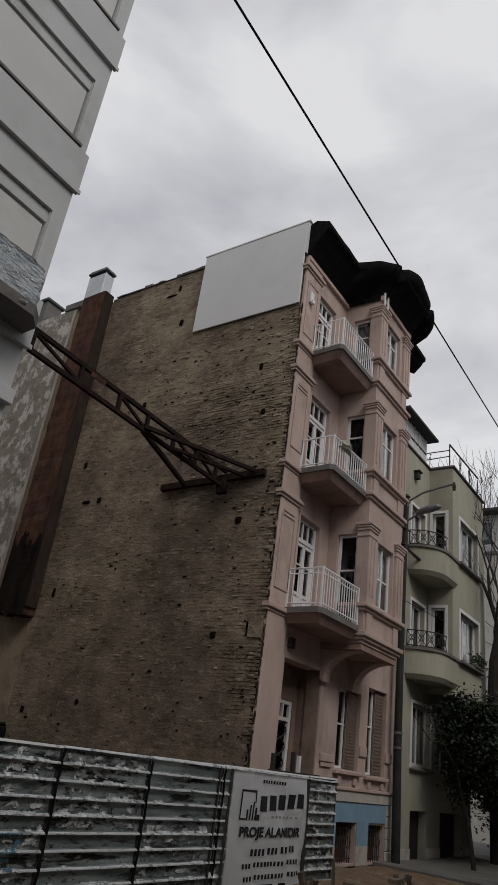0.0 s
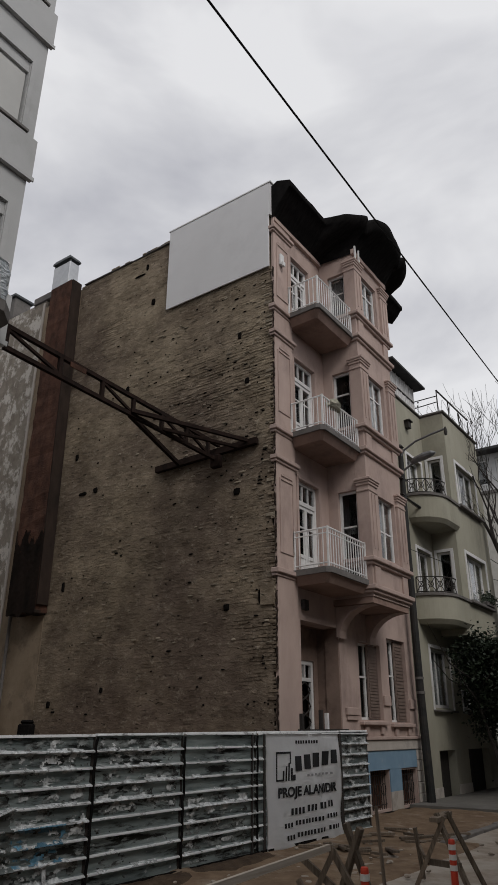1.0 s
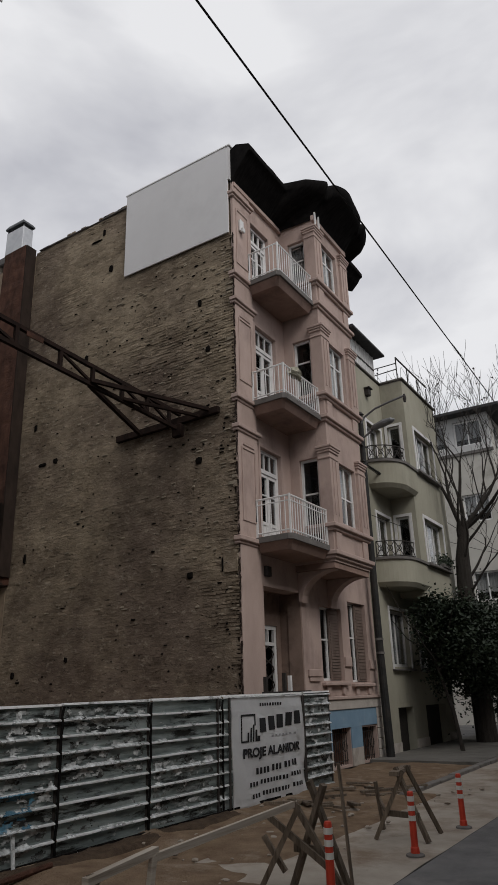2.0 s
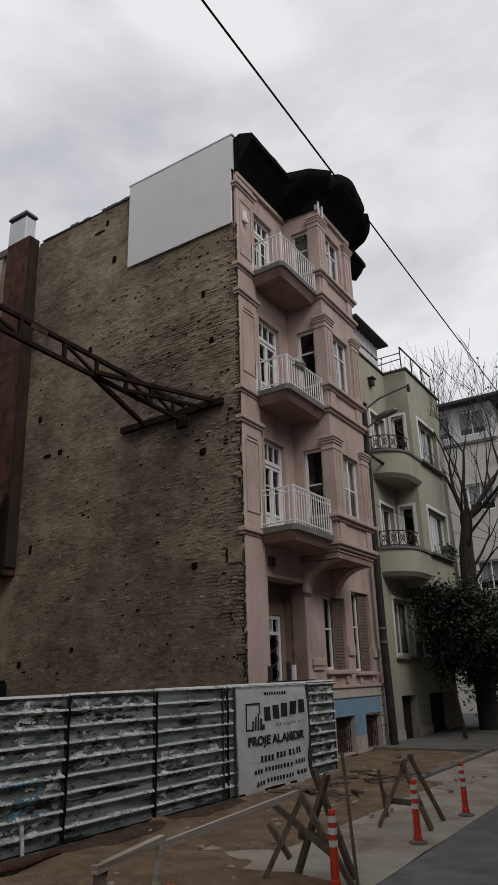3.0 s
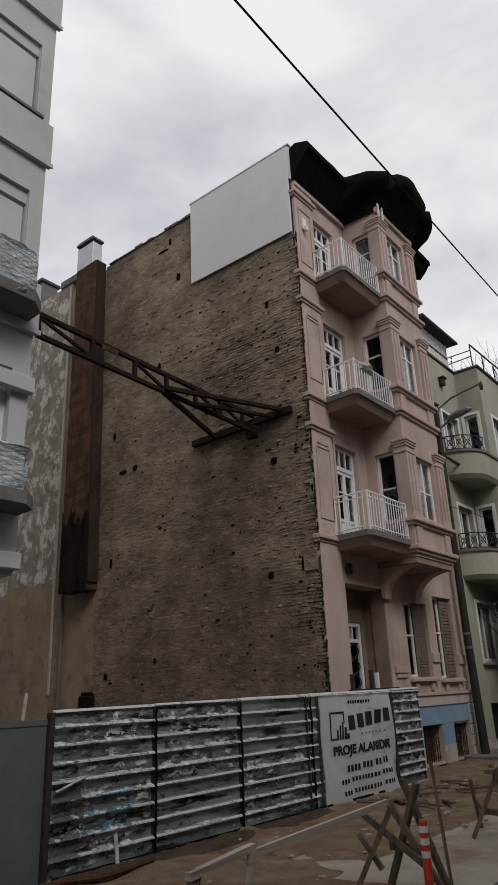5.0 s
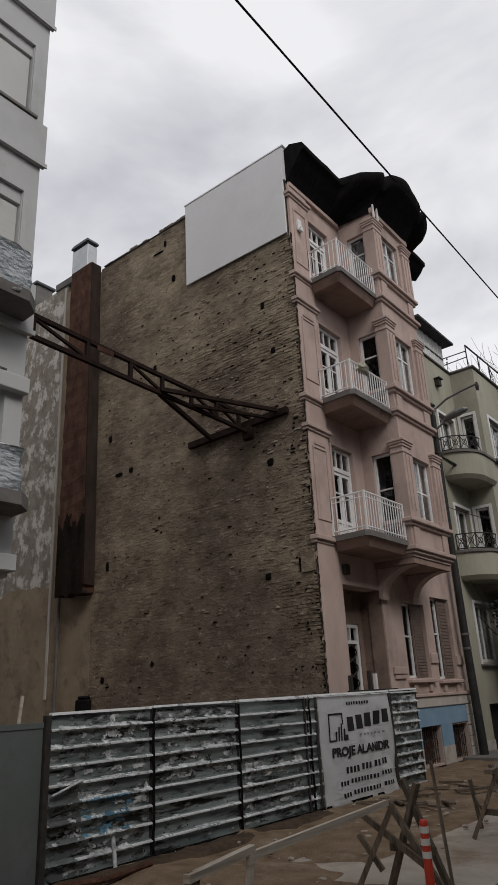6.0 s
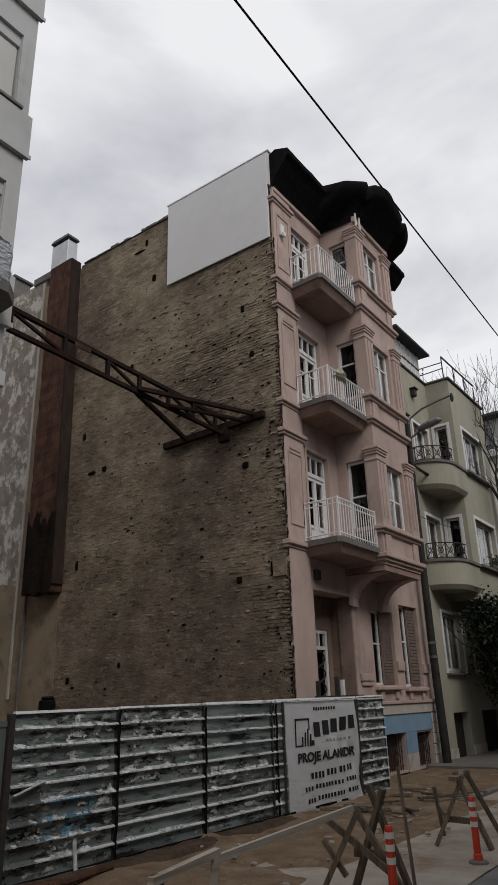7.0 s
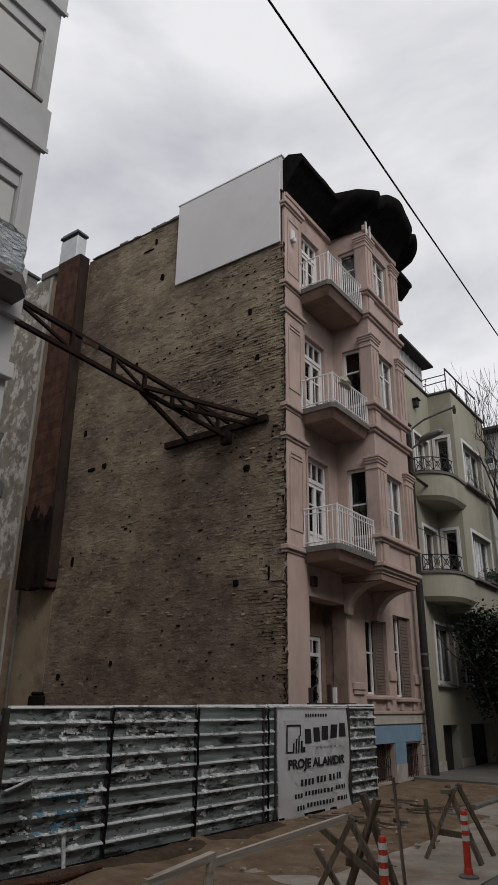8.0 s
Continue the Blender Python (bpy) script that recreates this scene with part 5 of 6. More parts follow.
def leafy(name, label, foot, lean, crown, size, leaves, seed):
    r = random.Random(seed)
    t = thing(name, label, "tree")
    bm = bmesh.new()
    fx, fy = foot
    cx, cy, cz = crown
    tube(bm, [(fx, fy, 0.05), (fx + lean * 0.3, fy, 1.2), (fx + lean, fy + 0.1, 2.4), (cx, cy, cz)], [0.07, 0.06, 0.055, 0.03], 7)
    for i in range(9):
        a = i * 2.4
        q = Vector((fx + lean, fy + 0.1, 2.3 + 0.12 * i))
        tube(bm, [q, q + Vector((math.cos(a) * size[0] * 0.5, math.sin(a) * size[1] * 0.5, 0.5)), q + Vector((math.cos(a) * size[0] * 0.85, math.sin(a) * size[1] * 0.85, 0.9 + 0.1 * i))], [0.03, 0.018, 0.006], 5)
    part("trunk", bm, M_BARK, t)
    verts, faces = [], []
    clumps = [(Vector((r.uniform(-1, 1), r.uniform(-1, 1), r.uniform(-1, 1))).normalized() * r.uniform(0.1, 0.85), r.uniform(0.10, 0.2)) for _ in range(90)]
    for i in range(leaves):
        c, s = clumps[i % len(clumps)]
        o = c + Vector((r.gauss(0, s), r.gauss(0, s), r.gauss(0, s)))
        p = Vector((cx + o.x * size[0], cy + o.y * size[1], cz + o.z * size[2]))
        u = Vector((r.uniform(-1, 1), r.uniform(-1, 1), r.uniform(-1, 0.4))).normalized()
        w = u.cross(Vector((r.uniform(-1, 1), r.uniform(-1, 1), 1))).normalized()
        L, W = r.uniform(0.08, 0.15), r.uniform(0.03, 0.055)
        k = len(verts)
        verts += [p, p + u * L * 0.5 + w * W, p + u * L, p + u * L * 0.5 - w * W]
        faces.append((k, k + 1, k + 2, k + 3))
    me = bpy.data.meshes.new("leaves")
    me.from_pydata(verts, [], faces)
    me.materials.append(M_LEAF)
    ob = new("leaves", me)
    ob.parent = t
    ob["kind"] = "stuff"
    return t


leafy("evergreen_tree", "small leaning evergreen tree with dense dark foliage", (1.62, 9.3), -0.5, (1.55, 10.6, 3.2), (1.6, 2.7, 1.8), 40000, 5)
leafy("evergreen_tree", "broad dark evergreen street tree", (1.2, 15.5), 0.3, (2.0, 15.3, 2.9), (2.5, 2.8, 2.6), 34000, 9)
leafy("evergreen_tree", "far dark evergreen street tree", (0.95, 21.0), 0.1, (1.9, 20.5, 2.8), (2.9, 3.2, 2.9), 24000, 15)

# plants on the olive house's window sill
rw = random.Random(6)
pot = thing("window_plants", "green potted plants on a window sill", "plants")
pot.matrix_basis = Matrix.LocRotScale((0, 0.424, -0.2), None, (1, 0.875, 0.955))
part("trough", boxes((0.9, 12.9, 6.282, 1.05, 13.9, 6.42), bevel=0.01), M_SLAB, pot)
verts, faces = [], []
for i in range(420):
    p = Vector((0.98 + rw.gauss(0, 0.09), 13.4 + rw.gauss(0, 0.34), 6.45 + abs(rw.gauss(0, 0.16)) - 0.12 * rw.random()))
    u = Vector((rw.uniform(-1, 1), rw.uniform(-1, 1), rw.uniform(-1, 1))).normalized()
    w = u.orthogonal().normalized() * 0.03
    k = len(verts)
    verts += [p, p + u * 0.05 + w, p + u * 0.1, p + u * 0.05 - w]
    faces.append((k, k + 1, k + 2, k + 3))
me = bpy.data.meshes.new("foliage")
me.from_pydata(verts, [], faces)
me.materials.append(M_LEAF)
ob = new("foliage", me)
ob.parent = pot
ob["kind"] = "stuff"


# ---- plot fence ----
fence = thing("site_fence", "corrugated metal site fence with torn poster scraps", "fence")
FX, PITCH = 1.0, 0.193


def profile(z):
    """How far the sheet stands out at height z: narrow ridges between flat valleys."""
    f = (z % PITCH) / PITCH
    if f < 0.05:
        return 0.058 * f / 0.05
    if f < 0.13:
        return 0.058
    if f < 0.27:
        return 0.058 * (0.27 - f) / 0.14
    return 0.0


def sheet(y0, y1, z0, z1, seed, dent):
    bm = bmesh.new()
    zs = sorted({z0, z1} | {PITCH * i + PITCH * k for i in range(-1, 11) for k in (0.0, 0.05, 0.09, 0.13, 0.20, 0.27, 0.5, 0.75) if z0 < PITCH * i + PITCH * k < z1})
    ny = 40
    rows = []
    for j in range(ny + 1):
        y = y0 + (y1 - y0) * j / ny
        col = []
        for z in zs:
            w = dent * noise.noise(Vector((y * 2.3, z * 3.0, seed))) + 0.4 * dent * noise.noise(Vector((y * 9, z * 8, seed)))
            e = 0.012 * noise.noise(Vector((y * 7, seed, 2.0))) if z in (zs[0], zs[-1]) else 0
            col.append(bm.verts.new((FX + profile(z) + w, y, z + e + 0.4 * w)))
        rows.append(col)
    for a, b in zip(rows, rows[1:]):
        for i in range(len(zs) - 1):
            f = bm.faces.new((a[i], b[i], b[i + 1], a[i + 1]))
            # ridge tops and upper slopes take the zinc with the painted highlight
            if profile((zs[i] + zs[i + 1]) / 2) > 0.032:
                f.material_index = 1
    bmesh.ops.solidify(bm, geom=bm.faces[:], thickness=0.004)
    return bm


SEAMS = [-7.38, -5.78, -4.05, -2.2, 0.68, 1.93]
for i, (a, b) in enumerate(zip(SEAMS, SEAMS[1:])):
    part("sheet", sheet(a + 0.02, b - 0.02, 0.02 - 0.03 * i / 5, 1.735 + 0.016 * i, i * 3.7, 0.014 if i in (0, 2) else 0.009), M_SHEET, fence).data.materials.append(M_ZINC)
    part("top_rail", beam(bmesh.new(), (FX + 0.015, a + 0.02, 1.74 + 0.016 * i), (FX + 0.015, b - 0.02, 1.75 + 0.016 * i), 0.05, 0.03), M_ZINC, fence)
for y in SEAMS[1:]:
    part("post", beam(bmesh.new(), (FX - 0.03, y, 0.0), (FX - 0.03, y, 1.76), 0.06), M_IRON, fence)
rsm = random.Random(12)
for y in SEAMS[1:4]:
    bm = bmesh.new()
    pts = [(FX + 0.05 + rsm.uniform(-0.004, 0.004), y + rsm.uniform(-0.014, 0.014), 0.03 + 1.7 * k / 14) for k in range(15)]
    tube(bm, pts, 0.018, 6)
    part("seam_strip", bm, M_EAVE, fence, "dark crumpled seam between sheets")
part("edge_strip", beam(bmesh.new(), (FX + 0.03, SEAMS[0] - 0.03, 0.0), (FX + 0.03, SEAMS[0] - 0.03, 1.73), 0.07), M_IRON, fence)
part("strap", beam(bmesh.new(), (FX + 0.045, -2.34, 0.02), (FX + 0.045, -2.34, 1.77), 0.03), M_IRON, fence)
flat = thing("flat_fence_panel", "dull green-grey flat metal fence panel", "fence panel")
part("sheet", boxes((FX - 0.01, -9.8, 0.0, FX + 0.03, -7.46, 1.66)), M_FLATSHEET, flat)
part("top_strip", boxes((FX + 0.031, -9.8, 1.60, FX + 0.04, -7.46, 1.66)), M_FLATSHEET, flat)
for y in (-8.3, -9.1):
    part("rib", boxes((FX + 0.031, y, 0.0, FX + 0.045, y + 0.03, 1.598)), M_FLATSHEET, flat)
# near-black beams stand in for the shaded gap below the sheets
for i in range(4):
    a, b = (-7.3, -5.4, -3.7, -2.1, 0.6)[i:i + 2]
    part("foot_shade_strip", beam(bmesh.new(), (FX + 0.06, a, 0.03), (FX + 0.07, b - 0.05, 0.03), 0.04, 0.06), M_EAVE, fence, "dark strip for the shade along the fence foot")
part("splinter", beam(bmesh.new(), (FX - 0.03, -7.75, 1.6), (FX - 0.05, -7.7, 1.95), 0.035, 0.02), M_PALETIMBER, flat)

# layers of torn posters clinging to the sheets, ragged where they were ripped off
def torn(material, y0, y1, z0, z1, keep, seed, label, lift=0.014):
    verts, faces, index = [], [], {}
    ny, nz = int((y1 - y0) / 0.02), int((z1 - z0) / 0.0135)

    def corner(i, j):
        if (i, j) not in index:
            y, z = y0 + (y1 - y0) * i / ny, z0 + (z1 - z0) * j / nz
            curl = max(0.0, noise.noise(Vector((y * 7, z * 9, seed + 4.0))))
            index[i, j] = len(verts)
            verts.append((FX + profile(z) + lift + 0.03 * curl * curl, y + 0.008 * noise.noise(Vector((y * 40, z * 40, seed))), z + 0.008 * noise.noise(Vector((y * 40, z * 40, seed + 9)))))
        return index[i, j]

    for i in range(ny):
        for j in range(nz):
            y, z = y0 + (y1 - y0) * (i + 0.5) / ny, z0 + (z1 - z0) * (j + 0.5) / nz
            v = noise.fractal(Vector((y * 4.6, z * 9.5, seed)), 0.8, 2.1, 5) + 0.2 * noise.noise(Vector((y * 16, z * 22, seed + 2)))
            f = (z % PITCH) / PITCH
            v += (0.22 if lift > 0.01 else -0.6) if f < 0.3 else -0.08
            rim = min(y - y0, y1 - y, 0.1) / 0.1
            if v > keep + 0.5 * (1 - rim):
                faces.append((corner(i, j), corner(i + 1, j), corner(i + 1, j + 1), corner(i, j + 1)))
    me = bpy.data.meshes.new("poster_paper")
    me.from_pydata(verts, [], faces)
    me.materials.append(material)
    ob = new("poster_paper", me)
    ob.parent = fence
    ob["label"] = label
    ob["kind"] = "stuff"


PALE = "torn pale poster layers"
torn(M_DULLPAPER, -7.34, -5.8, 0.06, 1.72, 0.02, 33.0, "dull grey poster remains", 0.006)
torn(M_DULLPAPER, -5.74, -4.08, 0.8, 1.72, 0.0, 37.5, "dull grey poster remains", 0.006)
torn(M_DULLPAPER, -5.72, -4.9, 0.1, 0.7, 0.3, 41.2, "dull grey poster remains", 0.006)
torn(M_DULLPAPER, -4.0, -2.4, 0.08, 0.95, 0.05, 45.1, "dull grey poster remains", 0.006)
torn(M_DULLPAPER, 0.72, 1.9, 0.1, 1.72, 0.1, 49.3, "dull grey poster remains", 0.006)
torn(M_PAPER, -7.34, -5.82, 0.08, 1.7, 0.27, 1.3, PALE)
torn(M_PAPER, -5.74, -4.1, 0.86, 1.7, 0.24, 5.1, PALE)
torn(M_PAPER, -4.0, -2.4, 0.1, 0.9, 0.28, 9.4, PALE)
torn(M_PAPER, -4.0, -2.4, 1.0, 1.7, 0.55, 2.7, PALE)
torn(M_PAPER, -5.7, -4.1, 0.1, 0.8, 0.62, 12.2, PALE)
torn(M_PAPER, -2.3, -2.04, 0.1, 1.7, 0.15, 7.7, PALE)
torn(M_PAPER, 0.72, 1.9, 0.2, 1.7, 0.2, 15.6, PALE)
torn(M_BLUEPAPER, -6.9, -6.1, 0.42, 0.8, 0.15, 21.0, "torn blue poster", 0.02)
torn(M_FLATSHEET, -7.36, -6.86, 0.05, 0.93, -0.12, 27.0, "dull dark coating on the sheet", 0.03)
for a, b, w in (((1.08, -7.33, 0.9), (1.09, -6.92, 1.02), 0.035), ((1.09, -6.47, 0.42), (1.12, -6.44, 0.0), 0.05), ((1.12, -6.55, 0.40), (1.1, -6.4, 0.44), 0.04)):
    part("bent_strip", beam(bmesh.new(), a, b, w, 0.012), M_PAPER, fence)

# dark brown soil heaped along the foot of the fence
bm = bmesh.new()
rows = []
for i in range(151):
    y = -7.5 + 5.3 * i / 150
    w = 0.5 + 0.2 * noise.noise(Vector((y * 1.1, 2.0, 3.0)))
    rows.append([bm.verts.new((1.0 + w * k / 9 + 0.05 * noise.noise(Vector((y * 3, k * 0.5, 6.0))), y, 0.025 + 0.035 * math.sin(math.pi * k / 9) ** 0.7 * (1 + 0.7 * noise.fractal(Vector((y * 4, k * 0.7, 1.0)), 0.8, 2.0, 4)) - 0.05 * (k in (0, 9)))) for k in range(10)])
for p, q in zip(rows, rows[1:]):
    for k in range(9):
        bm.faces.new((p[k], p[k + 1], q[k + 1], q[k])).smooth = True
bank = part("ground_bank", bm, M_DARKEARTH)
tagged(bank, "dark brown soil heaped along the fence foot", "ground", kind="structure")

# ---- banner ----
banner = thing("banner", "white vinyl site banner with black print on the fence", "banner")
BYA, BYB, BZA, BZB = -1.98, 0.58, 0.0, 1.755
def ripple(y, z):
    return 0.022 * noise.noise(Vector((y * 1.8, z * 1.5, 5.0))) + 0.007 * noise.noise(Vector((y * 5 + z * 3, z * 2.2, 1.0))) + 0.03 * math.sin(y * 4.0 + z * 5.0) * max(0.0, (y - BYA - 1.0) / 1.6) + 0.009 * math.sin(y * 11.0 - z * 7.0 + 2.0 * noise.noise(Vector((y, z, 3.0)))) * min(1.0, max(0.0, (y - BYA - 0.5) / 1.4)) * (1.2 - 0.4 * z) + 0.022 * abs(noise.noise(Vector((y * 2.6 + z * 1.7, z * 0.7 - y * 0.3, 8.0))))


bm = bmesh.new()
g = []
for i in range(81):
    y = BYA + (BYB - BYA) * i / 80
    g.append([bm.verts.new((1.082 + ripple(y, z), y + 0.03 * (z - 0.9) * -0.6, z - 0.05 * (y - BYA) / 2.6 * (1.77 - z) / 1.75)) for z in [BZA + (BZB - BZA) * j / 30 for j in range(31)]])
for i in range(80):
    for j in range(30):
        bm.faces.new((g[i][j], g[i + 1][j], g[i + 1][j + 1], g[i][j + 1])).smooth = True
bmesh.ops.solidify(bm, geom=bm.faces[:], thickness=0.003)
part("sheet", bm, M_BANNER, banner)
part("border", boxes((1.05, BYB + 0.0, BZA - 0.06, 1.085, BYB + 0.09, BZB), bevel=0.004), M_IRON, banner)
part("border", boxes((1.05, BYA - 0.06, BZA - 0.03, 1.07, BYA - 0.003, BZB), bevel=0.004), M_IRON, banner)
part("border", boxes((1.05, BYA - 0.06, BZA - 0.08, 1.07, BYB + 0.09, BZA - 0.062), bevel=0.004), M_IRON, banner)


def printed(u0, u1, v0, v1, material=None, name="print_bar", tilt=0.0):
    """A bar printed on the banner; u across and v down, from 0 to 1. It follows the cloth."""
    bm = bmesh.new()
    prev = None
    for i in range(7):
        t = i / 6
        pair = []
        for v in (v1, v0):
            y = BYA + (BYB - BYA) * (u0 + (u1 - u0) * t)
            z = BZB - (BZB - BZA) * (v + tilt * t)
            pair.append(bm.verts.new((1.082 + ripple(y, z) + 0.009, y, z)))
        if prev:
            bm.faces.new((prev[0], pair[0], pair[1], prev[1]))
        prev = pair
    return part(name, bm, material or M_INK, banner)


for i in range(9):
    printed(0.36 + i * 0.035, 0.383 + i * 0.035, 0.06, 0.09)
# emblem: an open box outline with slanting bars
for q in ((0.11, 0.125, 0.16, 0.42), (0.125, 0.29, 0.16, 0.178), (0.275, 0.29, 0.178, 0.27), (0.125, 0.2, 0.405, 0.42)):
    printed(*q, name="emblem")
for u, v in ((0.19, 0.33), (0.222, 0.29), (0.254, 0.26)):
    printed(u, u + 0.018, v, 0.42, name="emblem")
printed(0.285, 0.31, 0.31, 0.42, name="emblem")
printed(0.31, 0.345, 0.37, 0.42, name="emblem")
# five plain blocks where the firm's mark stands
for i in range(5):
    u = 0.345 + i * 0.123
    printed(u, u + 0.09, 0.205 - 0.012 * i, 0.34 - 0.012 * i, name="mark_block")
for i in range(7):
    printed(0.5 + i * 0.055, 0.53 + i * 0.055, 0.375, 0.395, M_GREYINK)
# lines that stay unlettered: number and addresses
for a, n, v in ((0.29, 4, 0.665), (0.50, 3, 0.655), (0.665, 2, 0.648), (0.785, 2, 0.642)):
    for i in range(n):
        printed(a + i * 0.047, a + i * 0.047 + 0.03, v, v + 0.058)
for a, n, v in ((0.2, 3, 0.785), (0.345, 9, 0.775), (0.76, 4, 0.762), (0.225, 3, 0.89), (0.37, 9, 0.88), (0.78, 4, 0.868)):
    for i in range(n):
        printed(a + i * 0.042, a + i * 0.042 + 0.026, v, v + 0.04)


def lettered(text, u0, u1, v0, v1):
    c = bpy.data.curves.new("lettering", "FONT")
    c.body = text
    c.extrude = 0.0015
    c.offset = 0.035
    tmp = new("lettering_source", c)
    dg = bpy.context.evaluated_depsgraph_get()
    me = bpy.data.meshes.new_from_object(tmp.evaluated_get(dg))
    bpy.data.objects.remove(tmp)
    xs, ys = [v.co.x for v in me.vertices], [v.co.y for v in me.vertices]
    for v in me.vertices:
        y = BYA + (BYB - BYA) * (u0 + (u1 - u0) * (v.co.x - min(xs)) / (max(xs) - min(xs)))
        z = BZB - (BZB - BZA) * (v1 - (v1 - v0) * (v.co.y - min(ys)) / (max(ys) - min(ys)))
        v.co = Vector((1.082 + ripple(y, z) + 0.016 + v.co.z, y, z))
    me.materials.clear()
    me.materials.append(M_INK)
    ob = new("lettering", me)
    ob.parent = banner
    return ob


lettered("PROJE ALANIDIR", 0.13, 0.93, 0.475, 0.59)

# dark gate bar and stakes just behind the fence
gate = thing("gate_bar", "dark timber bar on short stakes behind the fence", "gate")
part("bar", beam(bmesh.new(), (0.62, -0.15, 1.79), (0.62, 1.85, 1.8), 0.06, 0.09), M_IRON, gate)
for y, h in ((0.02, 2.12), (0.78, 2.2), (1.02, 2.15), (1.75, 1.8)):
    part("stake", beam(bmesh.new(), (0.58, y, 0.0), (0.58, y, h), 0.07), M_IRON if y != 1.02 else M_WOODWHITE, gate)


# ---- barriers ----
def a_frame(parent, y, x0, x1, top, splay, mats=None):
    """Two splayed legs that cross at the top, and a cross rail."""
    xm = (x0 + x1) / 2
    part("leg", beam(bmesh.new(), (x0, y, 0.0), (xm + 0.07, y + splay, top + 0.05), 0.06, 0.05), M_TIMBER, parent)
    part("leg", beam(bmesh.new(), (x1, y + 0.05, 0.0), (xm - 0.05, y + splay + 0.05, top + 0.08), 0.06, 0.05), M_TIMBER, parent)
    part("cross_rail", beam(bmesh.new(), (x0 + 0.12, y + splay * 0.4 + 0.03, top * 0.4), (x1 - 0.1, y + splay * 0.4 + 0.03, top * 0.38), 0.04, 0.07), M_TIMBER, parent)


t1 = thing("trestle_barrier", "rough timber trestles carrying a long pale board", "barrier")
part("leg", beam(bmesh.new(), (4.03, -5.98, 0.0), (4.42, -5.78, 0.78), 0.062, 0.05), M_TIMBER, t1)
part("leg", beam(bmesh.new(), (4.86, -5.7, 0.0), (4.36, -5.8, 0.82), 0.06, 0.05), M_TIMBER, t1)
part("leg", beam(bmesh.new(), (4.16, -5.5, 0.0), (4.62, -5.62, 0.95), 0.065, 0.05), M_TIMBER, t1)
part("leg", beam(bmesh.new(), (4.74, -5.42, 0.0), (4.46, -5.62, 0.98), 0.065, 0.05), M_TIMBER, t1)
part("cross_rail", beam(bmesh.new(), (4.22, -5.56, 0.36), (4.68, -5.5, 0.34), 0.04, 0.075), M_TIMBER, t1)
part("brace", beam(bmesh.new(), (4.1, -5.84, 0.67), (4.72, -5.82, 0.28), 0.03, 0.06), M_TIMBER, t1)
part("leg", beam(bmesh.new(), (4.05, -5.86, 0.5), (4.26, -5.82, 0.2), 0.05, 0.045), M_TIMBER, t1)
part("board", beam(bmesh.new(), (4.38, -5.78, 0.79), (4.42, -7.98, 0.725), 0.035, 0.055), M_PALETIMBER, t1, "long pale sawn board")
part("board", beam(bmesh.new(), (4.4, -7.95, 0.765), (4.44, -8.7, 0.715), 0.06, 0.05), M_PALETIMBER, t1)
part("stake", beam(bmesh.new(), (4.92, -5.72, 0.0), (4.86, -5.75, 1.16), 0.035, 0.02), M_TIMBER, t1)
part("leg", beam(bmesh.new(), (4.5, -8.22, 0.0), (4.42, -8.0, 0.74), 0.05, 0.04), M_PALETIMBER, t1)
part("leg", beam(bmesh.new(), (4.18, -8.62, 0.0), (4.43, -8.6, 0.72), 0.06, 0.05), M_TIMBER, t1)
part("leg", beam(bmesh.new(), (4.72, -8.66, 0.0), (4.4, -8.64, 0.74), 0.06, 0.05), M_TIMBER, t1)
part("cross_rail", beam(bmesh.new(), (4.24, -8.58, 0.3), (4.62, -8.6, 0.3), 0.04, 0.06), M_TIMBER, t1)
t2 = thing("sawhorse", "rough dark timber sawhorse on the paving", "sawhorse")
t2.matrix_basis = Matrix.Translation((0.15, -0.27, 0))
a_frame(t2, -2.75, 3.86, 4.55, 0.76, 0.1)
part("leg", beam(bmesh.new(), (3.75, -2.2, 0.02), (3.72, -2.3, 0.62), 0.045, 0.04), M_TIMBER, t2)
part("leg", beam(bmesh.new(), (4.5, -2.05, 0.0), (4.2, -2.35, 0.84), 0.05, 0.05), M_TIMBER, t2)
part("ridge", beam(bmesh.new(), (4.2, -2.8, 0.78), (4.12, -2.1, 0.80), 0.12, 0.05), M_TIMBER, t2)
part("brace", beam(bmesh.new(), (3.74, -2.24, 0.4), (3.95, -2.6, 0.33), 0.03, 0.05), M_TIMBER, t2)


def delineator(x, y, lean):
    d = thing("traffic_post", "red plastic traffic post with white reflective bands", "traffic post", "traffic posts along the street", at=(x, y, 0))
    d.matrix_basis = pose(x, y, 0, lean, lean * 0.6, 0)
    bm = bmesh.new()
    tube(bm, [(0, 0, 0.0), (0, 0, 0.02), (0, 0, 0.035)], [0.11, 0.105, 0.06], 14)
    part("foot", bm, M_SLAB, d, "dusty grey round foot")
    bm = bmesh.new()
    tube(bm, [(0, 0, 0.03), (0, 0, 0.09), (0, 0, 0.10), (0, 0, 0.66), (0, 0, 0.68)], [0.055, 0.05, 0.042, 0.038, 0.03], 12)
    part("shaft", bm, M_RED, d)
    for z in (0.37, 0.475, 0.575):
        bm = bmesh.new()
        tube(bm, [(0, 0, z), (0, 0, z + 0.055)], 0.0425, 12)
        part("reflective_band", bm, M_REFLECT, d)
    return d


for i, (x, y) in enumerate(((5.02, -8.62), (4.78, -5.9), (4.8, -3.74), (4.82, -1.85), (4.82, 0.6), (4.82, 2.9))):
    delineator(x, y, (0.8, 2.0, 1.6, 0.6, -0.5, 0.4)[i])

# loose boards and rubble on the earth
rb = random.Random(21)
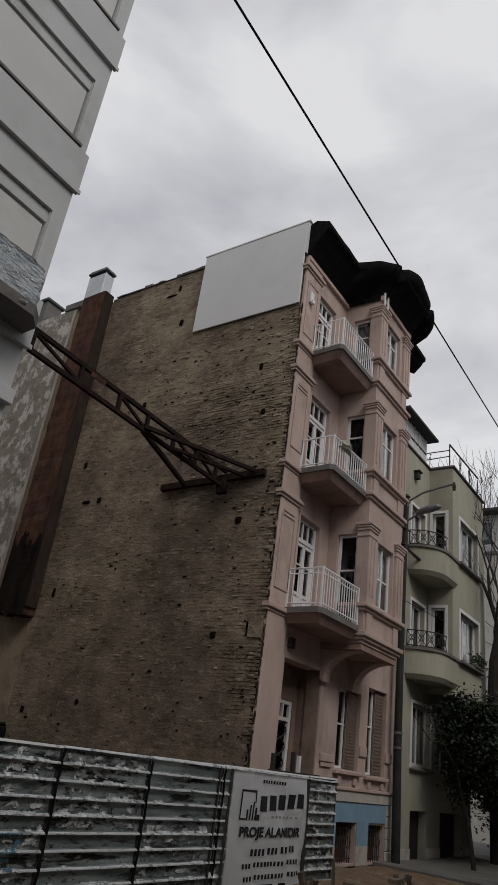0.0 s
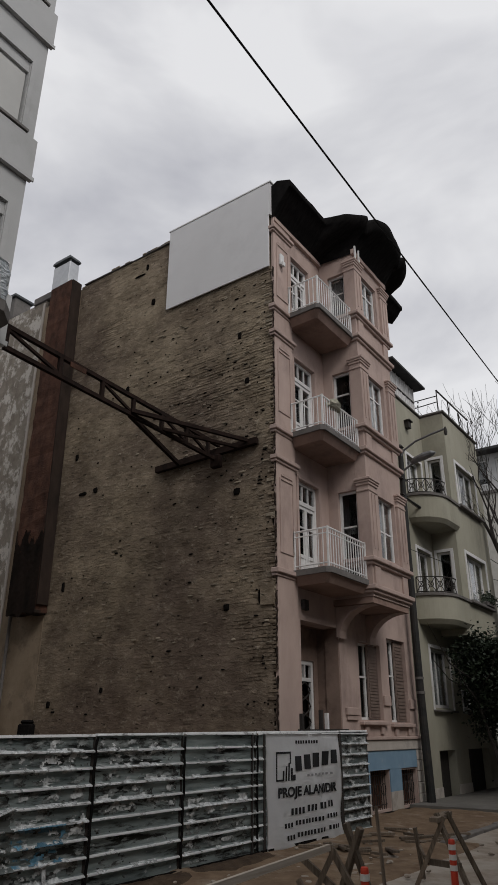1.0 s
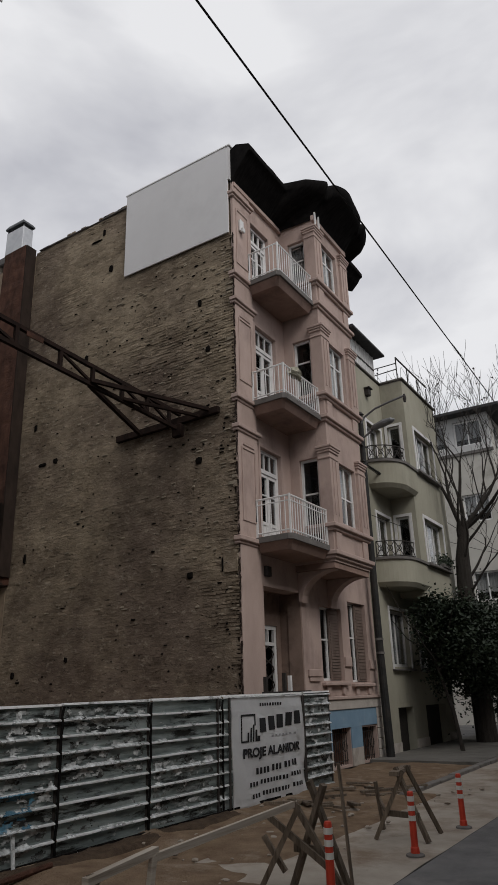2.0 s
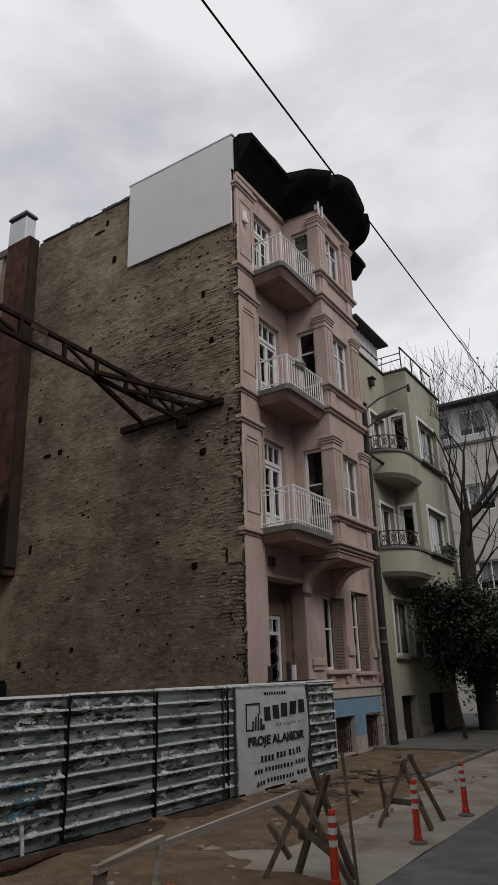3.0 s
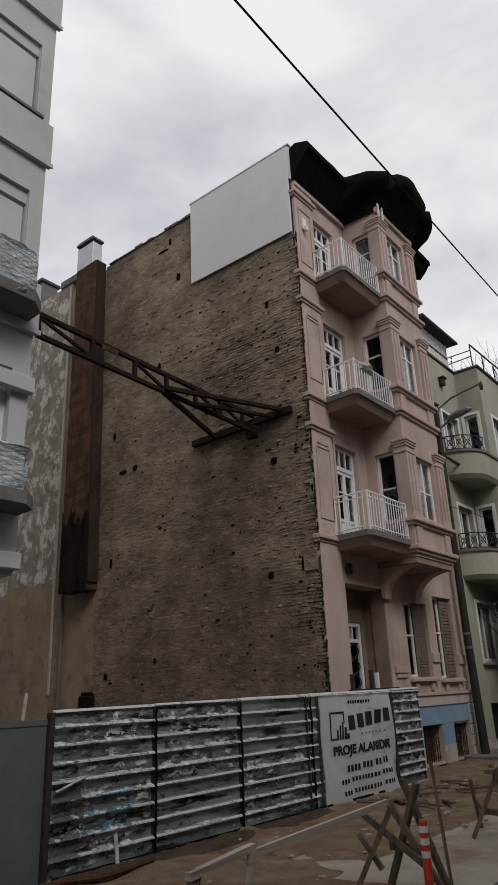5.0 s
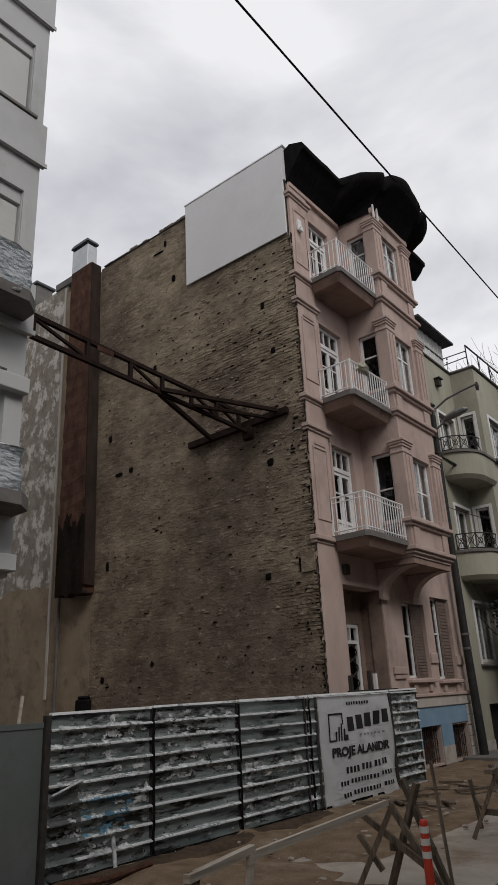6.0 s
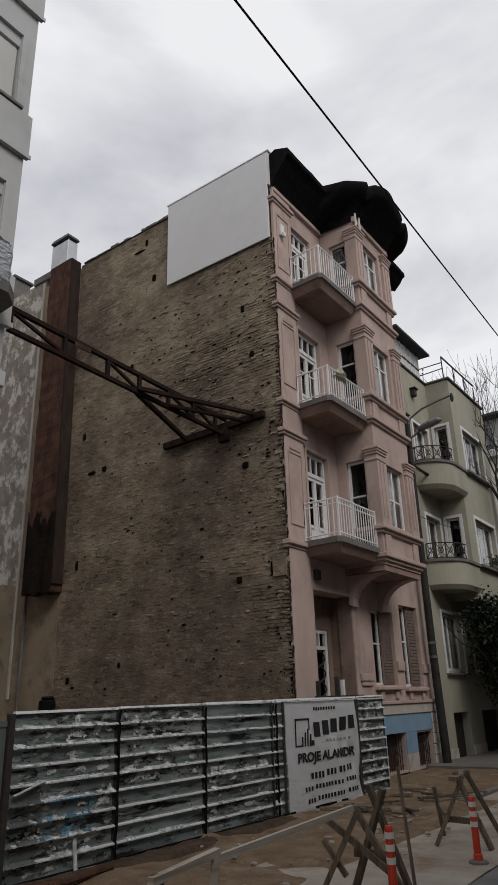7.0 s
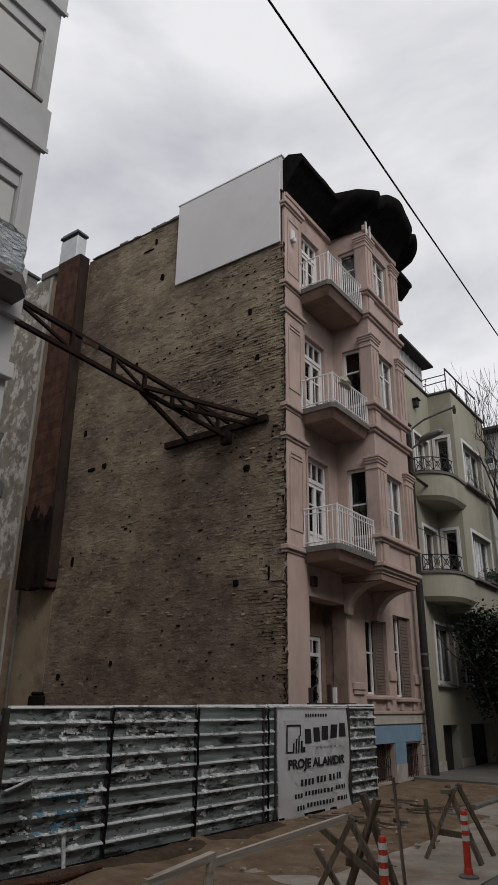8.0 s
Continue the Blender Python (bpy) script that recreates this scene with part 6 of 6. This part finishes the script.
for i in range(18):
    x, y, a = rb.uniform(1.5, 2.9), rb.uniform(-1.4, 1.9), rb.uniform(-60, 60)
    bm = bmesh.new()
    L = rb.uniform(0.25, 0.7)
    beam(bm, (-L / 2, 0, 0), (L / 2, 0, rb.uniform(0, 0.05)), rb.uniform(0.06, 0.12), 0.035)
    ob = part("loose_board", bm, M_TIMBER)
    ob.matrix_basis = pose(x, y, 0.05, 0, 0, a)
    tagged(ob, "dirty broken board lying on the earth", "board", "loose boards")
for i in range(70):
    bm = bmesh.new()
    bmesh.ops.create_icosphere(bm, subdivisions=2, radius=1.0)
    s = rb.uniform(0.012, 0.045)
    for v in bm.verts:
        k = 1 + 0.35 * noise.noise(v.co * 1.7 + Vector((i, 0, 0)))
        v.co = Vector((v.co.x * s * 1.3 * k, v.co.y * s * k, v.co.z * s * 0.6 * k))
    ob = part("rubble_stone", bm, M_CONCRETE)
    ob.matrix_basis = pose(rb.uniform(1.2, 4.2), rb.uniform(-7.5, 2.0), 0.03, 0, 0, rb.uniform(0, 360))
    tagged(ob, "dusty grey lump of rubble on the earth", "rubble", "rubble")
bm = bmesh.new()
tube(bm, [(1.15, -8.2, 0.05), (1.4, -7.4, 0.09), (1.5, -6.9, 0.06), (1.45, -6.2, 0.08)], 0.035, 7)
tagged(part("red_hose", bm, M_STACK), "dull red hose lying along the fence foot", "hose")

# ---- bricks of the side wall ----
br = random.Random(8)
COURSE, LENGTH = 0.078, 0.25


def bare(x, z):
    """How bare the brickwork is at a place on the wall: 0 smeared over, 1 open joints."""
    v = noise.fractal(Vector((x * 0.5, z * 0.5, 3.3)), 1.0, 2.0, 5) * 0.8 + 0.5 * noise.noise(Vector((x * 3.2, z * 5.5, 9.1)))
    edge = max(0.0, 1 - abs(x) / 2.2) * 0.6
    upper = 0.45 * max(0.0, 1 - abs(z - 10.6) / 3.2) * max(0.0, 1 - abs(x + 1.8) / 3.6)
    top = 0.35 * max(0.0, (z - 14.2) / 1.4)
    return min(1.0, max(0.0, 0.08 + 1.1 * v + edge + upper + top))


one_brick = bpy.data.meshes.new("brick")
bb = boxes((-0.5, 0.0, -0.5, 0.5, 0.06, 0.5), bevel=0.06)
for v in bb.verts:
    v.co.y = min(v.co.y, 0.06)
bb.to_mesh(one_brick)
bb.free()
one_brick.materials.append(M_BRICK_OB)
wall_piece = bpy.data.objects["side_wall"]
verts, faces = [], []
single = 0
row = 0
z = 0.12
while z < 15.42:
    x = -7.57 + (LENGTH / 2 if row % 2 else 0.0)
    while x < 0.0:
        right = 0.02 + br.uniform(-0.03, 0.045)
        x1 = min(x + LENGTH - 0.014, right)
        if x1 - x > 0.05:
            e = bare((x + x1) / 2, z)
            out = 0.001 + 0.018 * e * e * br.uniform(0.1, 1.0)
            covered = x1 > -3.6 and z > 13.0
            lost = br.random() < 0.002 + 0.05 * e * e or (e < 0.5 and br.random() < 0.5) or (e < 0.75 and br.random() < 0.2)
            if not lost and not covered:
                h = COURSE - 0.012 - 0.006 * e
                dz = br.uniform(-0.004, 0.004) * (1 + 2 * e) + 0.02 * noise.noise(Vector((x * 0.8, z * 0.6, 4.0)))
                if -2.6 < x < -0.02 and 2.05 < z < 4.05 and single < 300:
                    ob = new("brick", one_brick)
                    ob.parent = wall_piece
                    ob.matrix_basis = Matrix.LocRotScale(((x + x1) / 2, -out, z + h / 2 + dz), None, (x1 - x, 1.0, h))
                    single += 1
                else:
                    k = len(verts)
                    j = lambda s: br.uniform(-s, s)
                    s = 0.003 + 0.006 * e
                    c = 0.006
                    q = [(x + j(s), z + dz + j(s)), (x1 + j(s), z + dz + j(s)), (x1 + j(s), z + h + dz + j(s)), (x + j(s), z + h + dz + j(s))]
                    verts += [(u, 0.01, w) for u, w in q]
                    cx, cz = (x + x1) / 2, z + dz + h / 2
                    verts += [(u + (c if u < cx else -c), -out + j(0.3 * out), w + (c if w < cz else -c)) for u, w in q]
                    faces += [(k + 4, k + 5, k + 6, k + 7), (k, k + 1, k + 5, k + 4), (k + 1, k + 2, k + 6, k + 5), (k + 2, k + 3, k + 7, k + 6), (k + 3, k, k + 4, k + 7)]
        x += LENGTH
    z += COURSE
    row += 1
me = bpy.data.meshes.new("brickwork")
me.from_pydata(verts, [], faces)
me.materials.append(M_BRICK)
ob = new("brickwork", me)
ob.parent = wall_piece
ob["kind"] = "stuff"
# near-black lumps give knocked-out pockets their shade: larger first, then putlog and nail holes
def pocket(x, zz, w, h, material, depth=0.04):
    bm = bmesh.new()
    bmesh.ops.create_icosphere(bm, subdivisions=2, radius=0.5)
    for v in bm.verts:
        k = 1 + 0.45 * noise.noise(v.co * 3 + Vector((x, zz, 0)))
        c = v.co * 2
        v.co = Vector((math.copysign(abs(c.x) ** 0.55, c.x), c.y, math.copysign(abs(c.z) ** 0.55, c.z))) * 0.5
        v.co = Vector((v.co.x * w * k, v.co.y * depth, v.co.z * h * k))
    ob = part("pocket", bm, material, wall_piece)
    ob.matrix_basis = Matrix.Translation((x, -0.012, zz))


for x, zz, w, h in ((-1.05, 7.03, 0.17, 0.17), (-5.98, 8.02, 0.16, 0.16), (-6.5, 8.0, 0.3, 0.1), (-4.2, 13.6, 0.14, 0.22), (-4.55, 15.0, 0.09, 0.24), (-4.85, 14.8, 0.4, 0.05), (-1.3, 4.35, 0.16, 0.14), (-0.40, 4.5, 0.04, 0.3),
                    (-6.9, 5.4, 0.1, 0.25), (-5.0, 10.9, 0.12, 0.18), (-6.9, 9.2, 0.1, 0.2), (-0.75, 9.9, 0.14, 0.16), (-1.0, 11.3, 0.1, 0.2), (-5.1, 2.7, 0.1, 0.12), (-7.0, 2.4, 0.12, 0.16)):
    pocket(x, zz, w, h, M_DARK, 0.06)
rp = random.Random(33)
for i in range(125):
    x = -0.15 - 7.0 * rp.random() ** 1.9
    zz = rp.uniform(2.0, 12.9)
    pocket(x, zz, rp.uniform(0.02, 0.06) * rp.choice((1, 1, 1, 2.4)), rp.uniform(0.018, 0.045), M_DARK)
for i in range(150):
    x = -0.1 - 6.5 * rp.random() ** 1.7
    zz = rp.uniform(3.5, 12.9)
    pocket(x, zz, rp.uniform(0.04, 0.2), rp.uniform(0.02, 0.05), M_LIMEDAB, 0.028)
for i in range(84):
    x, zz = -0.2 - 4.2 * rp.random() ** 1.4, rp.uniform(6.6, 12.9)
    pocket(x, zz, rp.uniform(0.04, 0.14), rp.uniform(0.018, 0.036), M_DARK if i % 2 == 0 else M_LIMEDAB, 0.034)
# ragged quoin bricks and a sealed patch at the corner
for i in range(42):
    zz = 2.0 + 10.8 * rp.random()
    w = rp.uniform(0.06, 0.24)
    if zz < 12.9:
        part("corner_brick", boxes((0.03 - w, -0.02 - rp.uniform(0, 0.015), zz, 0.03 + rp.uniform(-0.03, 0.02), -0.004, zz + rp.uniform(0.05, 0.09)), bevel=0.01), rp.choice((M_BRICK_OB, M_BRICK_OB, M_LIMEDAB)), wall_piece)
part("patch", boxes((-0.36, -0.045, 4.3, 0.0, -0.006, 4.78), bevel=0.006), M_MORTAR, wall_piece)
# ragged dark strip where the brickwork meets the plastered pier
zz = 1.2
while zz < 12.8:
    length = rp.uniform(0.12, 0.5)
    bm = bmesh.new()
    n = max(3, int(length / 0.06))
    tube(bm, [(0.045 + rp.uniform(-0.012, 0.018), -0.012 + rp.uniform(-0.008, 0.008), zz + length * k / n) for k in range(n + 1)], [rp.uniform(0.008, 0.026) for k in range(n + 1)], 5)
    part("dark_edge_strip", bm, M_NEARBLACK, wall_piece)
    zz += length + rp.choice((0.0, 0.02, 0.12))
